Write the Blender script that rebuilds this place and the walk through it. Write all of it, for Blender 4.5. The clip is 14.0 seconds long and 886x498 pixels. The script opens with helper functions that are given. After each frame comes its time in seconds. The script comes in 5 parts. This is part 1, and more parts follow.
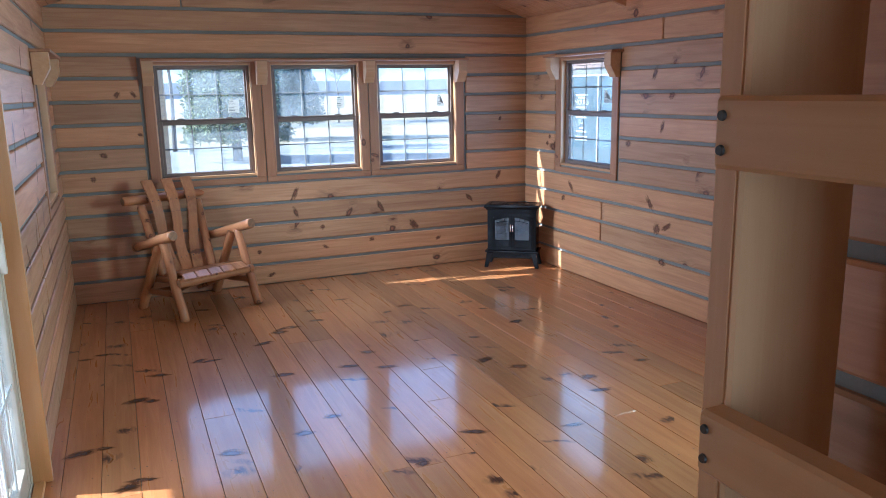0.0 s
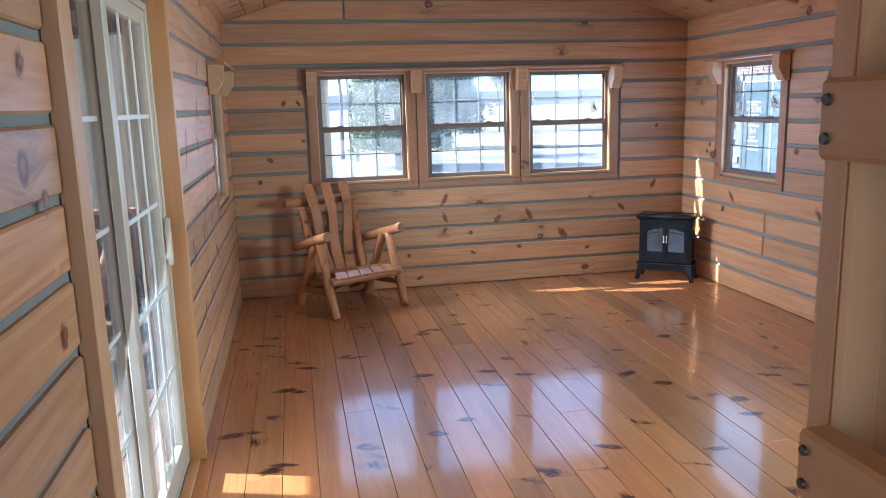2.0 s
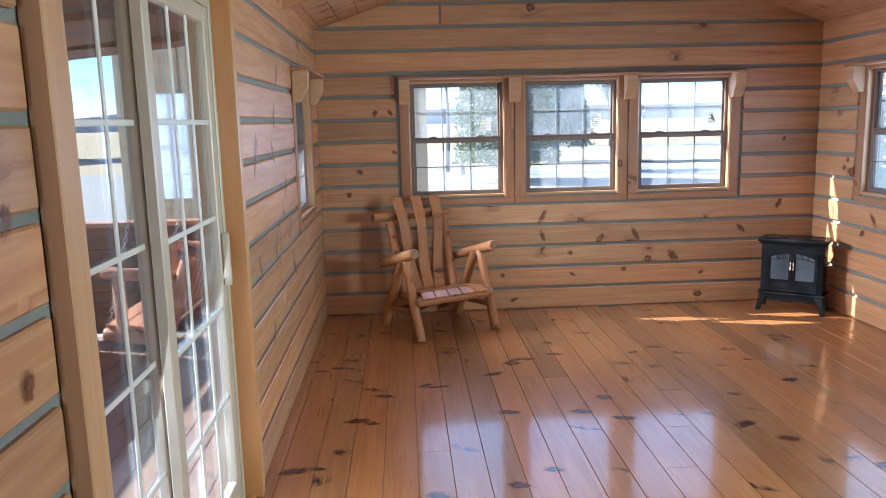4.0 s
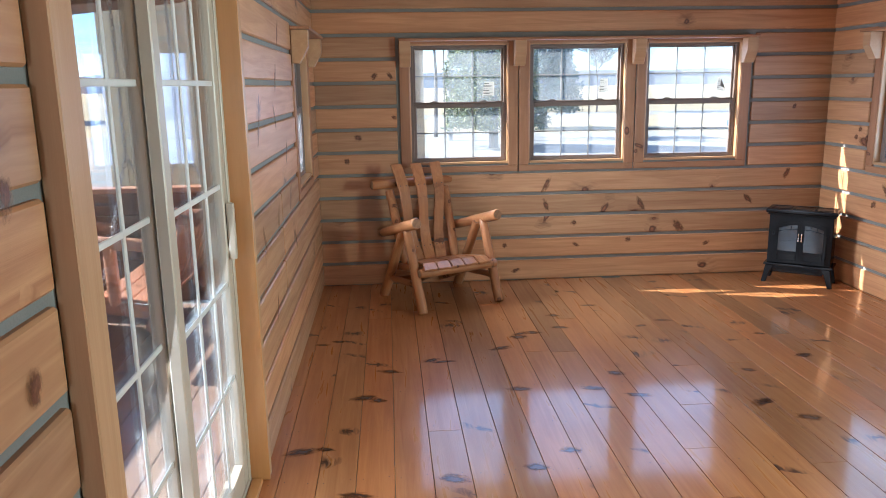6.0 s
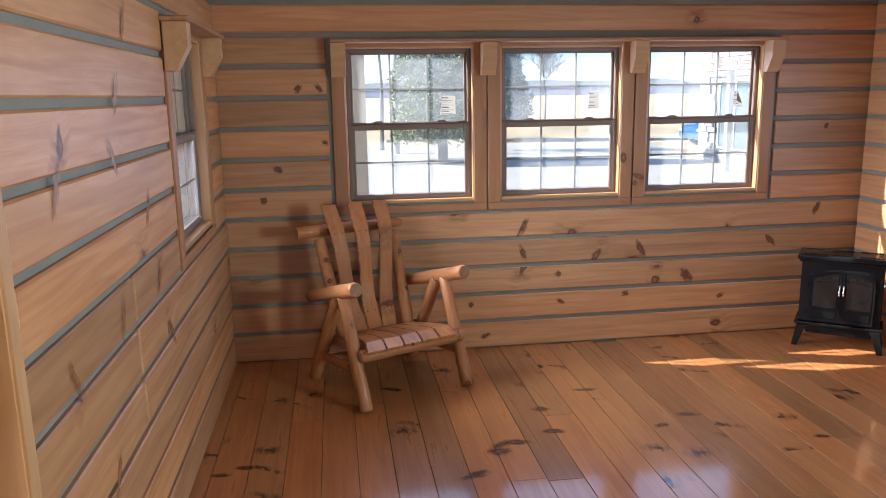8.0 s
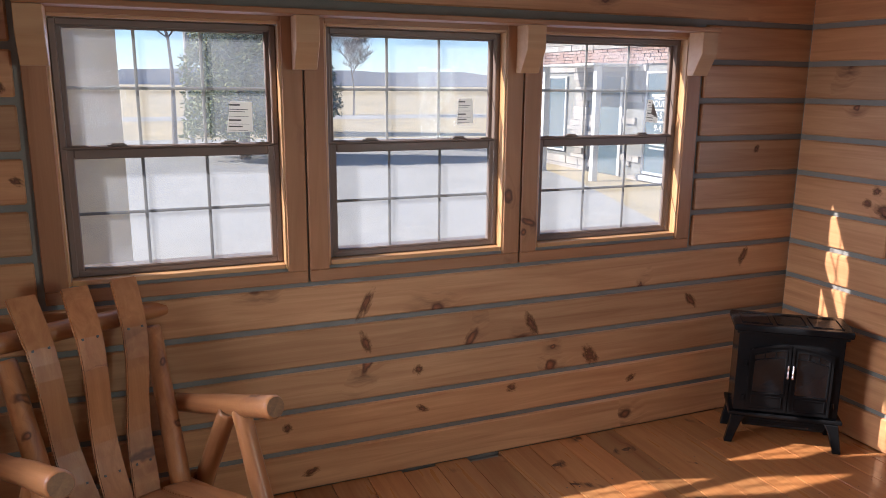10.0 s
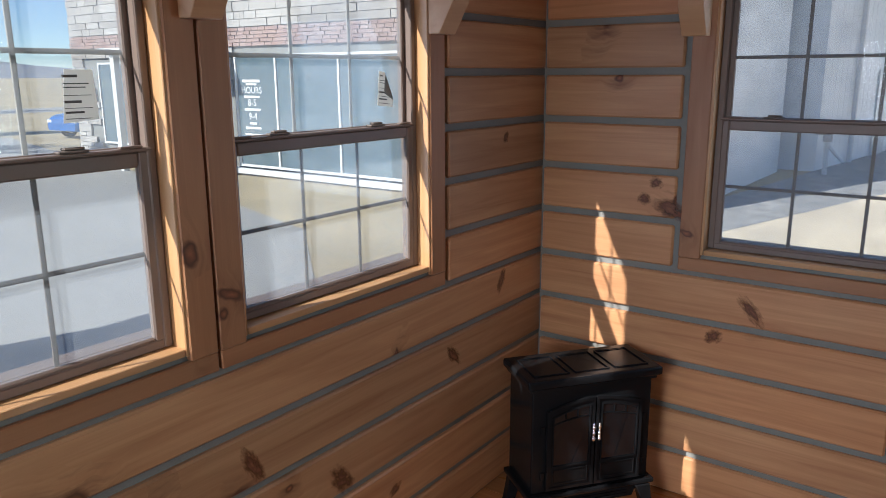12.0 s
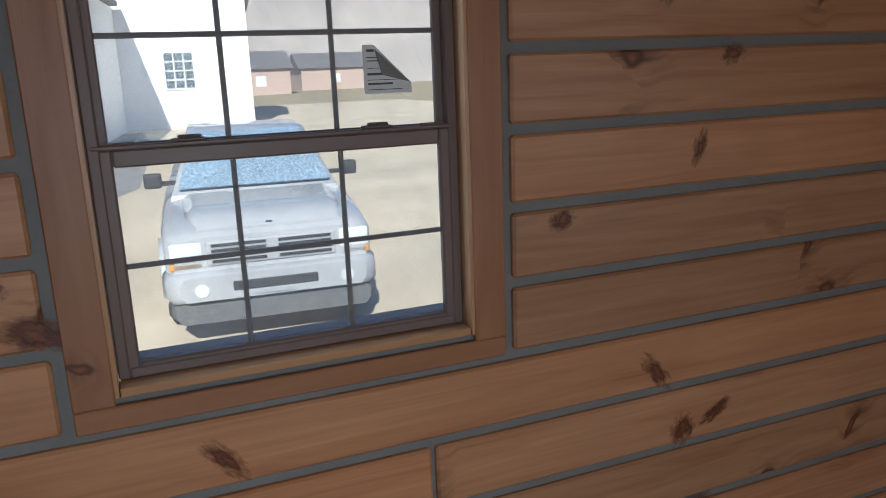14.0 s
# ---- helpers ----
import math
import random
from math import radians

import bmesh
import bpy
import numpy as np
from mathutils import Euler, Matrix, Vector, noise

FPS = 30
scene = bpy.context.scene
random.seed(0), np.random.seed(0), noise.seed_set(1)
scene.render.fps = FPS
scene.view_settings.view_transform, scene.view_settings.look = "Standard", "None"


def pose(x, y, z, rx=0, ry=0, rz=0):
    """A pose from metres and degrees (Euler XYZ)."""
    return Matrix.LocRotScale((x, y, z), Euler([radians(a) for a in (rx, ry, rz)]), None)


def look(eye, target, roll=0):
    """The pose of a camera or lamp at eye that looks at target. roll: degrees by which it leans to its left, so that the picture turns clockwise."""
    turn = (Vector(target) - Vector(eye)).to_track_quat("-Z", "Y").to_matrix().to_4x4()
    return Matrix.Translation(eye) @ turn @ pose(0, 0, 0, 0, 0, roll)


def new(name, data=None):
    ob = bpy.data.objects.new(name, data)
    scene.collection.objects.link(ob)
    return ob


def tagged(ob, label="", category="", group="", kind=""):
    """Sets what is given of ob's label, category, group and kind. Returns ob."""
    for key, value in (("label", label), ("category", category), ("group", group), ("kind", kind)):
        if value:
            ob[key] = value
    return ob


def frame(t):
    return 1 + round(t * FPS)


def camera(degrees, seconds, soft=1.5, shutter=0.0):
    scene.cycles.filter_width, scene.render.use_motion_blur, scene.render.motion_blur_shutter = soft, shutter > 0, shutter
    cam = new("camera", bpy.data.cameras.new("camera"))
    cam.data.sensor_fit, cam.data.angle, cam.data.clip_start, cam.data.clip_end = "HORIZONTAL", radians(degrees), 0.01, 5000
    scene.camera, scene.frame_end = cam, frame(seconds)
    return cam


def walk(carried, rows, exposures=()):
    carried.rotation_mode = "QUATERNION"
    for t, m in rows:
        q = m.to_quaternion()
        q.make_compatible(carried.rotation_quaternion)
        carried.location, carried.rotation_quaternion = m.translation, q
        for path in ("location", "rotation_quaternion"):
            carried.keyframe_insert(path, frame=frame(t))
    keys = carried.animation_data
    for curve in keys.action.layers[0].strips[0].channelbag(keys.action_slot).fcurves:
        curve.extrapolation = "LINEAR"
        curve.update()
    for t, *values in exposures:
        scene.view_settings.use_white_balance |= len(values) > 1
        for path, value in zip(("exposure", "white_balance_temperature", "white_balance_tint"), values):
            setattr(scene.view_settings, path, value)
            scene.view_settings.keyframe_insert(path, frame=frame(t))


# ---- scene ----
cam = camera(60.9, 14.0, 0.85)
PATH = [
    (0, (0.059, 0.085, 1.612), (0.825, 1.886, 1.202), -1.1),
    (0.5, (0.072, 0.065, 1.612), (0.691, 1.927, 1.227), -0.9),
    (1, (0.095, 0.036, 1.6), (0.638, 1.924, 1.224), -1.1),
    (1.5, (0.132, 0.016, 1.6), (0.604, 1.921, 1.216), -1.5),
    (2, (0.149, 0.069, 1.587), (0.521, 1.998, 1.211), -1.6),
    (2.5, (0.143, 0.256, 1.571), (0.38, 2.208, 1.21), -1.5),
    (3, (0.23, 0.416, 1.555), (0.372, 2.38, 1.204), -1.6),
    (3.5, (0.299, 0.457, 1.562), (0.403, 2.425, 1.222), -1.6),
    (3.7, (0.305, 0.462, 1.559), (0.404, 2.432, 1.229), -1.5),
    (5.8, (0.199, 0.587, 1.554), (0.305, 2.539, 1.129), -0.8),
    (6, (0.182, 0.65, 1.556), (0.318, 2.6, 1.131), -0.9),
    (6.5, (0.207, 0.928, 1.561), (0.399, 2.877, 1.155), -1.0),
    (7, (0.239, 1.262, 1.61), (0.446, 3.208, 1.198), -1.0),
    (7.2, (0.24, 1.408, 1.585), (0.45, 3.355, 1.178), -1.1),
    (9.5, (0.508, 3.283, 1.613), (1.102, 5.147, 1.194), 0.4),
    (10, (0.578, 3.704, 1.646), (1.332, 5.507, 1.218), 0.5),
    (10.5, (0.586, 4.123, 1.638), (1.553, 5.819, 1.204), 0.8),
    (11, (0.634, 4.45, 1.652), (1.782, 6.024, 1.203), 0.8),
    (11.5, (0.833, 4.8, 1.613), (2.173, 6.219, 1.177), 0.3),
    (12, (1.063, 5.098, 1.577), (2.636, 6.246, 1.122), -0.3),
    (12.5, (1.33, 5.38, 1.555), (3.103, 6.161, 1.061), -1.1),
    (13, (1.65, 5.513, 1.54), (3.542, 5.887, 1.01), -2.0),
    (13.5, (1.923, 5.608, 1.524), (3.856, 5.478, 1.027), -2.2),
    (14, (2.194, 5.794, 1.539), (4.0, 5.071, 1.076), -2.2),
]
EXPOSURES = [(0, 1.84, 4950, 5), (2.0, 1.98, 5200, 6), (3.5, 2.00, 5450, 7), (7.2, 1.94, 5900, 10), (9.5, 1.34, 6250, 18), (11.0, 0.84, 6200, 14), (12.5, 0.72, 5850, 8), (14.0, 0.56, 6000, 8)]
walk(cam, [(t, look(eye, target, roll)) for t, eye, target, roll in PATH], EXPOSURES)

# ---- world, sun, window light ----
SUN_WAY = Vector((0.951, -0.309, -0.672)).normalized()      # the way the sunlight travels
world = bpy.data.worlds.new("world")
scene.world = world
world.use_nodes = True
wn = world.node_tree.nodes
sky = wn.new("ShaderNodeTexSky")
sky.sky_type = "NISHITA"
sky.sun_disc = False
sky.sun_elevation = math.asin(-SUN_WAY.z)
sky.sun_rotation = math.atan2(-SUN_WAY.x, -SUN_WAY.y)
sky.air_density, sky.dust_density, sky.ozone_density = 0.7, 0.05, 4.0
wn["Background"].inputs["Strength"].default_value = 0.092
world.node_tree.links.new(sky.outputs[0], wn["Background"].inputs["Color"])

sun = new("sun", bpy.data.lights.new("sun", "SUN"))
sun.data.energy, sun.data.angle, sun.data.color = 5.0, radians(0.55), (1.0, 0.96, 0.88)
sun.matrix_world = look((0, 0, 0), SUN_WAY)


def window_light(name, m, w, h, watts, color=(0.86, 0.93, 1.0), spread=180):
    """Sky light in a window's opening; m points its -z into the room."""
    data = bpy.data.lights.new(name, "AREA")
    data.shape, data.size, data.size_y, data.energy, data.color = "RECTANGLE", w, h, watts, color
    data.spread = radians(spread)
    ob = new(name, data)
    ob.matrix_world = m
    return ob


BLUE = (0.46, 0.62, 1.0)
for cx in (0.736, 1.657, 2.579):
    window_light("window_skylight", look((cx, 6.565, 1.41), (cx, 0, 1.41)), 0.70, 0.82, 1.35, BLUE)
window_light("window_skylight", look((3.715, 5.507, 1.41), (0, 5.507, 1.41)), 0.70, 0.82, 1.6, (0.50, 0.70, 1.0))
# fill lamp in an invented, unseen window, aimed to brighten the left wall
window_light("window_skylight", look((3.715, 2.0, 1.41), (-0.36, 4.2, 1.1)), 0.70, 0.82, 17.0, (0.80, 0.98, 0.92), 120)
window_light("window_skylight", look((-0.395, 5.65, 1.41), (3, 5.75, 0.35)), 0.70, 0.82, 5.0, (0.84, 0.92, 1.0), 70)
# light from behind the camera, through an assumed unseen window; brightens the ladder
window_light("window_skylight", look((0.27, -2.235, 1.41), (0.27, 0, 1.41)), 0.70, 0.82, 8.0, (0.85, 0.94, 1.0))
window_light("door_skylight", look((-0.40, 2.74, 1.05), (3, 2.74, 0.35)), 1.35, 1.75, 6.5, (0.84, 0.92, 1.0), 140)

# ---- materials ----
def material(name):
    m = bpy.data.materials.new(name)
    m.use_nodes = True
    nt = m.node_tree
    return m, nt, nt.nodes["Principled BSDF"]


def node(nt, kind, **values):
    n = nt.nodes.new(kind)
    for key, v in values.items():
        n.inputs[key.replace("_", " ")].default_value = v
    return n


def calc(nt, op, a, b=None, clamp=False):
    n = nt.nodes.new("ShaderNodeMath")
    n.operation, n.use_clamp = op, clamp
    for i, v in enumerate((a, b)):
        if v is None:
            continue
        if isinstance(v, (int, float)):
            n.inputs[i].default_value = v
        else:
            nt.links.new(v, n.inputs[i])
    return n.outputs[0]


def ramp(nt, fac, stops):
    n = nt.nodes.new("ShaderNodeValToRGB")
    while len(n.color_ramp.elements) < len(stops):
        n.color_ramp.elements.new(0.5)
    for e, (p, c) in zip(n.color_ramp.elements, stops):
        e.position = p
        e.color = (*c, 1) if len(c) == 3 else c
    nt.links.new(fac, n.inputs[0])
    return n.outputs[0]


def mix(nt, fac, a, b, blend="MIX"):
    n = nt.nodes.new("ShaderNodeMix")
    n.data_type, n.blend_type = "RGBA", blend
    for sock, v in ((n.inputs[0], fac), (n.inputs[6], a), (n.inputs[7], b)):
        if isinstance(v, (int, float)):
            sock.default_value = v
        elif isinstance(v, tuple):
            sock.default_value = (*v, 1)
        else:
            nt.links.new(v, sock)
    return n.outputs[2]


def bump(nt, bsdf, height, strength, distance=0.002):
    b = nt.nodes.new("ShaderNodeBump")
    b.inputs["Strength"].default_value, b.inputs["Distance"].default_value = strength, distance
    nt.links.new(height, b.inputs["Height"])
    nt.links.new(b.outputs[0], bsdf.inputs["Normal"])


def noise_tex(nt, vec, scale, detail=4.0, rough=0.55, dist=0.0):
    n = node(nt, "ShaderNodeTexNoise", Scale=scale, Detail=detail, Roughness=rough, Distortion=dist)
    nt.links.new(vec, n.inputs["Vector"])
    return n.outputs["Fac"]


def mapped(nt, vec, scale=(1, 1, 1)):
    n = nt.nodes.new("ShaderNodeMapping")
    n.inputs["Scale"].default_value = scale
    nt.links.new(vec, n.inputs["Vector"])
    return n.outputs[0]


def wood(name, pale, deep, knot=(0.10, 0.035, 0.014), knots=0.5, rough=0.45, coat=0.0, tint=0.25, grain=1.0, streak=0.6, cell=(4.2, 5.6), shine=0.5):
    """Pine along the local x, with knots in the xy face; every piece differs by its random number."""
    m, nt, bsdf = material(name)
    tc = nt.nodes.new("ShaderNodeTexCoord")
    oi = nt.nodes.new("ShaderNodeObjectInfo")
    shift = nt.nodes.new("ShaderNodeVectorMath")
    shift.operation = "MULTIPLY_ADD"
    nt.links.new(oi.outputs["Random"], shift.inputs[0])
    shift.inputs[1].default_value = (37.0, 11.0, 23.0)
    nt.links.new(tc.outputs["Object"], shift.inputs[2])
    p = shift.outputs[0]
    # knots: cells of a flat voronoi, some of which hold one; a second, sparser set lies across the grain
    warp = nt.nodes.new("ShaderNodeTexNoise")
    warp.inputs["Scale"].default_value = 11.0
    warp.inputs["Detail"].default_value = 3.0
    nt.links.new(p, warp.inputs["Vector"])
    wv = nt.nodes.new("ShaderNodeVectorMath")
    wv.operation = "MULTIPLY_ADD"
    nt.links.new(warp.outputs["Color"], wv.inputs[0])
    wv.inputs[1].default_value = (0.075, 0.05, 0.0)
    nt.links.new(p, wv.inputs[2])

    def knot_layer(vec, sc, share, small, extra):
        vo = nt.nodes.new("ShaderNodeTexVoronoi")
        vo.voronoi_dimensions = "2D"
        vo.inputs["Scale"].default_value = 1.0
        nt.links.new(mapped(nt, vec, sc), vo.inputs["Vector"])
        sep = nt.nodes.new("ShaderNodeSeparateColor")
        nt.links.new(vo.outputs["Color"], sep.inputs[0])
        has = calc(nt, "LESS_THAN", sep.outputs[0], share)
        size = calc(nt, "ADD", calc(nt, "MULTIPLY", sep.outputs[1], extra), small)
        d = vo.outputs["Distance"]
        c = calc(nt, "MULTIPLY", calc(nt, "SUBTRACT", 1.0, calc(nt, "DIVIDE", d, size), True), has)
        h = calc(nt, "MULTIPLY", calc(nt, "SUBTRACT", 1.0, calc(nt, "DIVIDE", d, calc(nt, "MULTIPLY", size, 3.4)), True), has)
        return c, h

    shear = nt.nodes.new("ShaderNodeMapping")
    shear.inputs["Rotation"].default_value = (0, 0, 0.5)
    nt.links.new(wv.outputs[0], shear.inputs["Vector"])
    c1, h1 = knot_layer(wv.outputs[0], (cell[0], cell[1], 1), knots, 0.055, 0.12)
    c2, h2 = knot_layer(shear.outputs[0], (cell[0] * 1.5, cell[1] * 0.45, 1), knots * 0.7, 0.05, 0.09)
    core = calc(nt, "MAXIMUM", c1, c2)
    halo = calc(nt, "MAXIMUM", h1, h2)
    # grain bends round the knots
    bend = nt.nodes.new("ShaderNodeCombineXYZ")
    nt.links.new(calc(nt, "MULTIPLY", halo, 0.05), bend.inputs[1])
    add = nt.nodes.new("ShaderNodeVectorMath")
    add.operation = "ADD"
    nt.links.new(p, add.inputs[0])
    nt.links.new(bend.outputs[0], add.inputs[1])
    g1 = noise_tex(nt, mapped(nt, add.outputs[0], (0.8, 13.0, 13.0)), 2.0, 4.0, 0.55, 0.8)
    g2 = noise_tex(nt, mapped(nt, add.outputs[0], (3.0, 160.0, 160.0)), 1.5, 3.0, 0.6)
    blotch = noise_tex(nt, mapped(nt, p, (1.2, 3.0, 3.0)), 1.7, 3.0)
    col = ramp(nt, g1, [(0.34, pale), (0.66, tuple(p0 + (q0 - p0) * 0.55 * grain for p0, q0 in zip(pale, deep))), (0.80, tuple(p0 + (q0 - p0) * 0.9 * grain for p0, q0 in zip(pale, deep)))])
    col = mix(nt, calc(nt, "MULTIPLY", g2, 0.32 * grain), col, deep)
    col = mix(nt, calc(nt, "MULTIPLY", calc(nt, "SUBTRACT", blotch, 0.45, True), 1.3), col, deep)
    hue = ramp(nt, oi.outputs["Random"], [(0.0, (1 - tint, 1 - tint, 1 - tint)), (0.5, (1, 0.98, 0.95)), (1.0, (1 + tint * 0.4, 1 - tint * 0.1, 1 - tint * 0.5))])
    col = mix(nt, 1.0, col, hue, "MULTIPLY")
    # dark streaks that trail from some knots
    st = noise_tex(nt, mapped(nt, wv.outputs[0], (5.0, 30.0, 1.0)), 1.0, 3.0, 0.6)
    col = mix(nt, calc(nt, "MULTIPLY", calc(nt, "MULTIPLY", halo, calc(nt, "SUBTRACT", st, 0.42, True)), 5.0 * streak, True), col, knot)
    col = mix(nt, calc(nt, "MULTIPLY", core, 2.6, True), col, knot)
    ring = calc(nt, "MULTIPLY", calc(nt, "SUBTRACT", core, 0.45, True), 1.6, True)
    col = mix(nt, ring, col, tuple(min(1, 3.2 * c) for c in knot))
    nt.links.new(col, bsdf.inputs["Base Color"])
    ro = calc(nt, "ADD", calc(nt, "MULTIPLY", g1, 0.18), rough - 0.09)
    nt.links.new(ro, bsdf.inputs["Roughness"])
    bsdf.inputs["Coat Weight"].default_value = coat
    bsdf.inputs["Coat Roughness"].default_value = 0.09
    bsdf.inputs["Specular IOR Level"].default_value = shine
    bump(nt, bsdf, calc(nt, "ADD", calc(nt, "MULTIPLY", g2, 0.6), calc(nt, "MULTIPLY", core, -0.6)), 0.4, 0.0015)
    return m


def paint(name, color, rough=0.5, metal=0.0, vary=0.12, scale=6.0, coat=0.0, relief=0.1, grit=180.0):
    """A plain painted, moulded or mineral surface with soft stains and fine grit."""
    m, nt, bsdf = material(name)
    tc = nt.nodes.new("ShaderNodeTexCoord")
    a = noise_tex(nt, tc.outputs["Object"], scale, 4.0)
    b = noise_tex(nt, tc.outputs["Object"], grit, 2.0)
    f = calc(nt, "ADD", calc(nt, "MULTIPLY", a, 0.7), calc(nt, "MULTIPLY", b, 0.3))
    col = ramp(nt, f, [(0.3, tuple(c * (1 - vary) for c in color)), (0.7, tuple(min(1, c * (1 + vary)) for c in color))])
    nt.links.new(col, bsdf.inputs["Base Color"])
    nt.links.new(calc(nt, "ADD", calc(nt, "MULTIPLY", a, 0.16), rough - 0.08), bsdf.inputs["Roughness"])
    bsdf.inputs["Metallic"].default_value = metal
    bsdf.inputs["Coat Weight"].default_value = coat
    bump(nt, bsdf, b, relief, 0.0015)
    return m


def glass(name, tint=(1, 1, 1), veil=0.08, gloss=0.5):
    """Thin pane: a clear sheet with a faint mirror and an added pale film that hazes the view like glare."""
    m, nt, bsdf = material(name)
    out = nt.nodes["Material Output"]
    tr = nt.nodes.new("ShaderNodeBsdfTransparent")
    tr.inputs[0].default_value = (*tint, 1)
    # translucent film added to veil the view with bright haze
    film = nt.nodes.new("ShaderNodeBsdfTranslucent")
    film.inputs[0].default_value = (0.62, 0.66, 0.71, 1)
    tc = nt.nodes.new("ShaderNodeTexCoord")
    n = noise_tex(nt, tc.outputs["Object"], 5.0, 5.0)
    m0 = nt.nodes.new("ShaderNodeMixShader")
    nt.links.new(calc(nt, "MULTIPLY", n, veil * 2), m0.inputs[0])
    nt.links.new(tr.outputs[0], m0.inputs[1])
    nt.links.new(film.outputs[0], m0.inputs[2])
    gl = nt.nodes.new("ShaderNodeBsdfGlossy")
    gl.inputs["Roughness"].default_value = 0.02
    fr = nt.nodes.new("ShaderNodeFresnel")
    fr.inputs[0].default_value = 1.45
    ms = nt.nodes.new("ShaderNodeMixShader")
    nt.links.new(calc(nt, "MULTIPLY", fr.outputs[0], gloss), ms.inputs[0])
    nt.links.new(m0.outputs[0], ms.inputs[1])
    nt.links.new(gl.outputs[0], ms.inputs[2])
    nt.links.new(ms.outputs[0], out.inputs[0])
    return m


def knot_wood(name, dark, ring_col, rim, coat=0.0, rough=0.45, strength=0.95):
    """A knot that fills a unit disc of its own patch; its ragged rim fades into the board."""
    m, nt, bsdf = material(name)
    tc = nt.nodes.new("ShaderNodeTexCoord")
    oi = nt.nodes.new("ShaderNodeObjectInfo")
    shift = nt.nodes.new("ShaderNodeVectorMath")
    shift.operation = "MULTIPLY_ADD"
    nt.links.new(oi.outputs["Random"], shift.inputs[0])
    shift.inputs[1].default_value = (31.0, 17.0, 5.0)
    nt.links.new(tc.outputs["Object"], shift.inputs[2])
    ln = nt.nodes.new("ShaderNodeVectorMath")
    ln.operation = "LENGTH"
    nt.links.new(tc.outputs["Object"], ln.inputs[0])
    rag = noise_tex(nt, shift.outputs[0], 2.1, 5.0, 0.65)
    fine = noise_tex(nt, mapped(nt, shift.outputs[0], (1.0, 6.0, 1.0)), 2.0, 3.0)
    d = calc(nt, "ADD", ln.outputs["Value"], calc(nt, "MULTIPLY", calc(nt, "SUBTRACT", rag, 0.5), 1.5))
    col = ramp(nt, d, [(0.05, ring_col), (0.20, dark), (0.42, dark), (0.58, rim)])
    nt.links.new(col, bsdf.inputs["Base Color"])
    fade = calc(nt, "MULTIPLY", calc(nt, "SUBTRACT", 0.80, d, True), 1.7, True)
    edge = calc(nt, "MULTIPLY", calc(nt, "SUBTRACT", 1.0, ln.outputs["Value"], True), 6.0, True)
    a = calc(nt, "MULTIPLY", calc(nt, "MULTIPLY", fade, edge), calc(nt, "ADD", calc(nt, "MULTIPLY", fine, 0.25), strength - 0.15), True)
    nt.links.new(a, bsdf.inputs["Alpha"])
    bsdf.inputs["Roughness"].default_value = rough
    bsdf.inputs["Coat Weight"].default_value = coat
    bsdf.inputs["Coat Roughness"].default_value = 0.09
    return m


PINE = (0.610, 0.348, 0.178)
PINE_DEEP = (0.38, 0.175, 0.078)
MAT_LOG = wood("pine_log_siding", PINE, PINE_DEEP, knot=(0.105, 0.036, 0.015), knots=0.10, rough=0.44, tint=0.30, grain=1.35, cell=(4.0, 4.6), streak=0.9, shine=0.5)
MAT_FLOOR = wood("varnished_pine_floor", (0.485, 0.232, 0.090), (0.28, 0.094, 0.032), knot=(0.045, 0.014, 0.007), knots=0.07, rough=0.30, coat=0.6, tint=0.32, grain=0.9, cell=(7.0, 4.4), streak=1.6, shine=0.2)
MAT_KNOT = knot_wood("wall_knot", (0.14, 0.046, 0.019), (0.22, 0.085, 0.034), (0.29, 0.115, 0.047))
MAT_KNOT_PALE = knot_wood("pale_wall_knot", (0.26, 0.11, 0.045), (0.30, 0.13, 0.05), (0.36, 0.17, 0.08), strength=0.75)
MAT_FLOOR_KNOT = knot_wood("floor_knot", (0.035, 0.011, 0.006), (0.10, 0.034, 0.014), (0.19, 0.065, 0.024), 0.6, 0.30)
MAT_TRIM = wood("pine_trim", (0.41, 0.20, 0.095), (0.27, 0.115, 0.048), knots=0.10, rough=0.45, tint=0.08)
MAT_JAMB = wood("varnished_pine_jamb", (0.55, 0.32, 0.155), (0.42, 0.21, 0.085), knots=0.06, rough=0.35, coat=0.2, tint=0.05)
MAT_DOORJAMB = wood("orange_varnished_jamb", (0.55, 0.27, 0.095), (0.42, 0.18, 0.055), knots=0.06, rough=0.35, coat=0.2, tint=0.05)
MAT_BRACKET = wood("pale_pine_bracket", (0.56, 0.34, 0.18), (0.42, 0.22, 0.10), knots=0.08, rough=0.5, tint=0.05)
MAT_CEIL = wood("pine_ceiling", PINE, PINE_DEEP, knots=0.3, rough=0.5, tint=0.1)
MAT_CHINK = paint("grey_chinking", (0.21, 0.205, 0.185), 0.75, vary=0.12, relief=0.3)
MAT_VINYL = paint("clay_vinyl", (0.18, 0.13, 0.105), 0.45, vary=0.06, relief=0.03)
MAT_ALMOND = paint("almond_vinyl", (0.47, 0.395, 0.30), 0.4, vary=0.04, relief=0.03)
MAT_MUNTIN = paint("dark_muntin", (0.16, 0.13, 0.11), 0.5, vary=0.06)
# lit copy of the dark muntin: sunlight put into a paler colour
MAT_MUNTIN_LIT = paint("sunlit_muntin", (0.40, 0.37, 0.32), 0.5, vary=0.06)
MAT_MUNTIN_PALE = paint("pale_muntin", (0.62, 0.60, 0.55), 0.5, vary=0.05)
MAT_GLASS = glass("window_glass", (0.97, 0.985, 0.98), 0.18, 0.14)
MAT_SIDEGLASS = glass("porch_window_glass", (0.95, 0.97, 0.98), 0.02, 0.5)
MAT_DOORGLASS = glass("door_glass", (0.95, 0.97, 0.98), 0.025, 0.5)
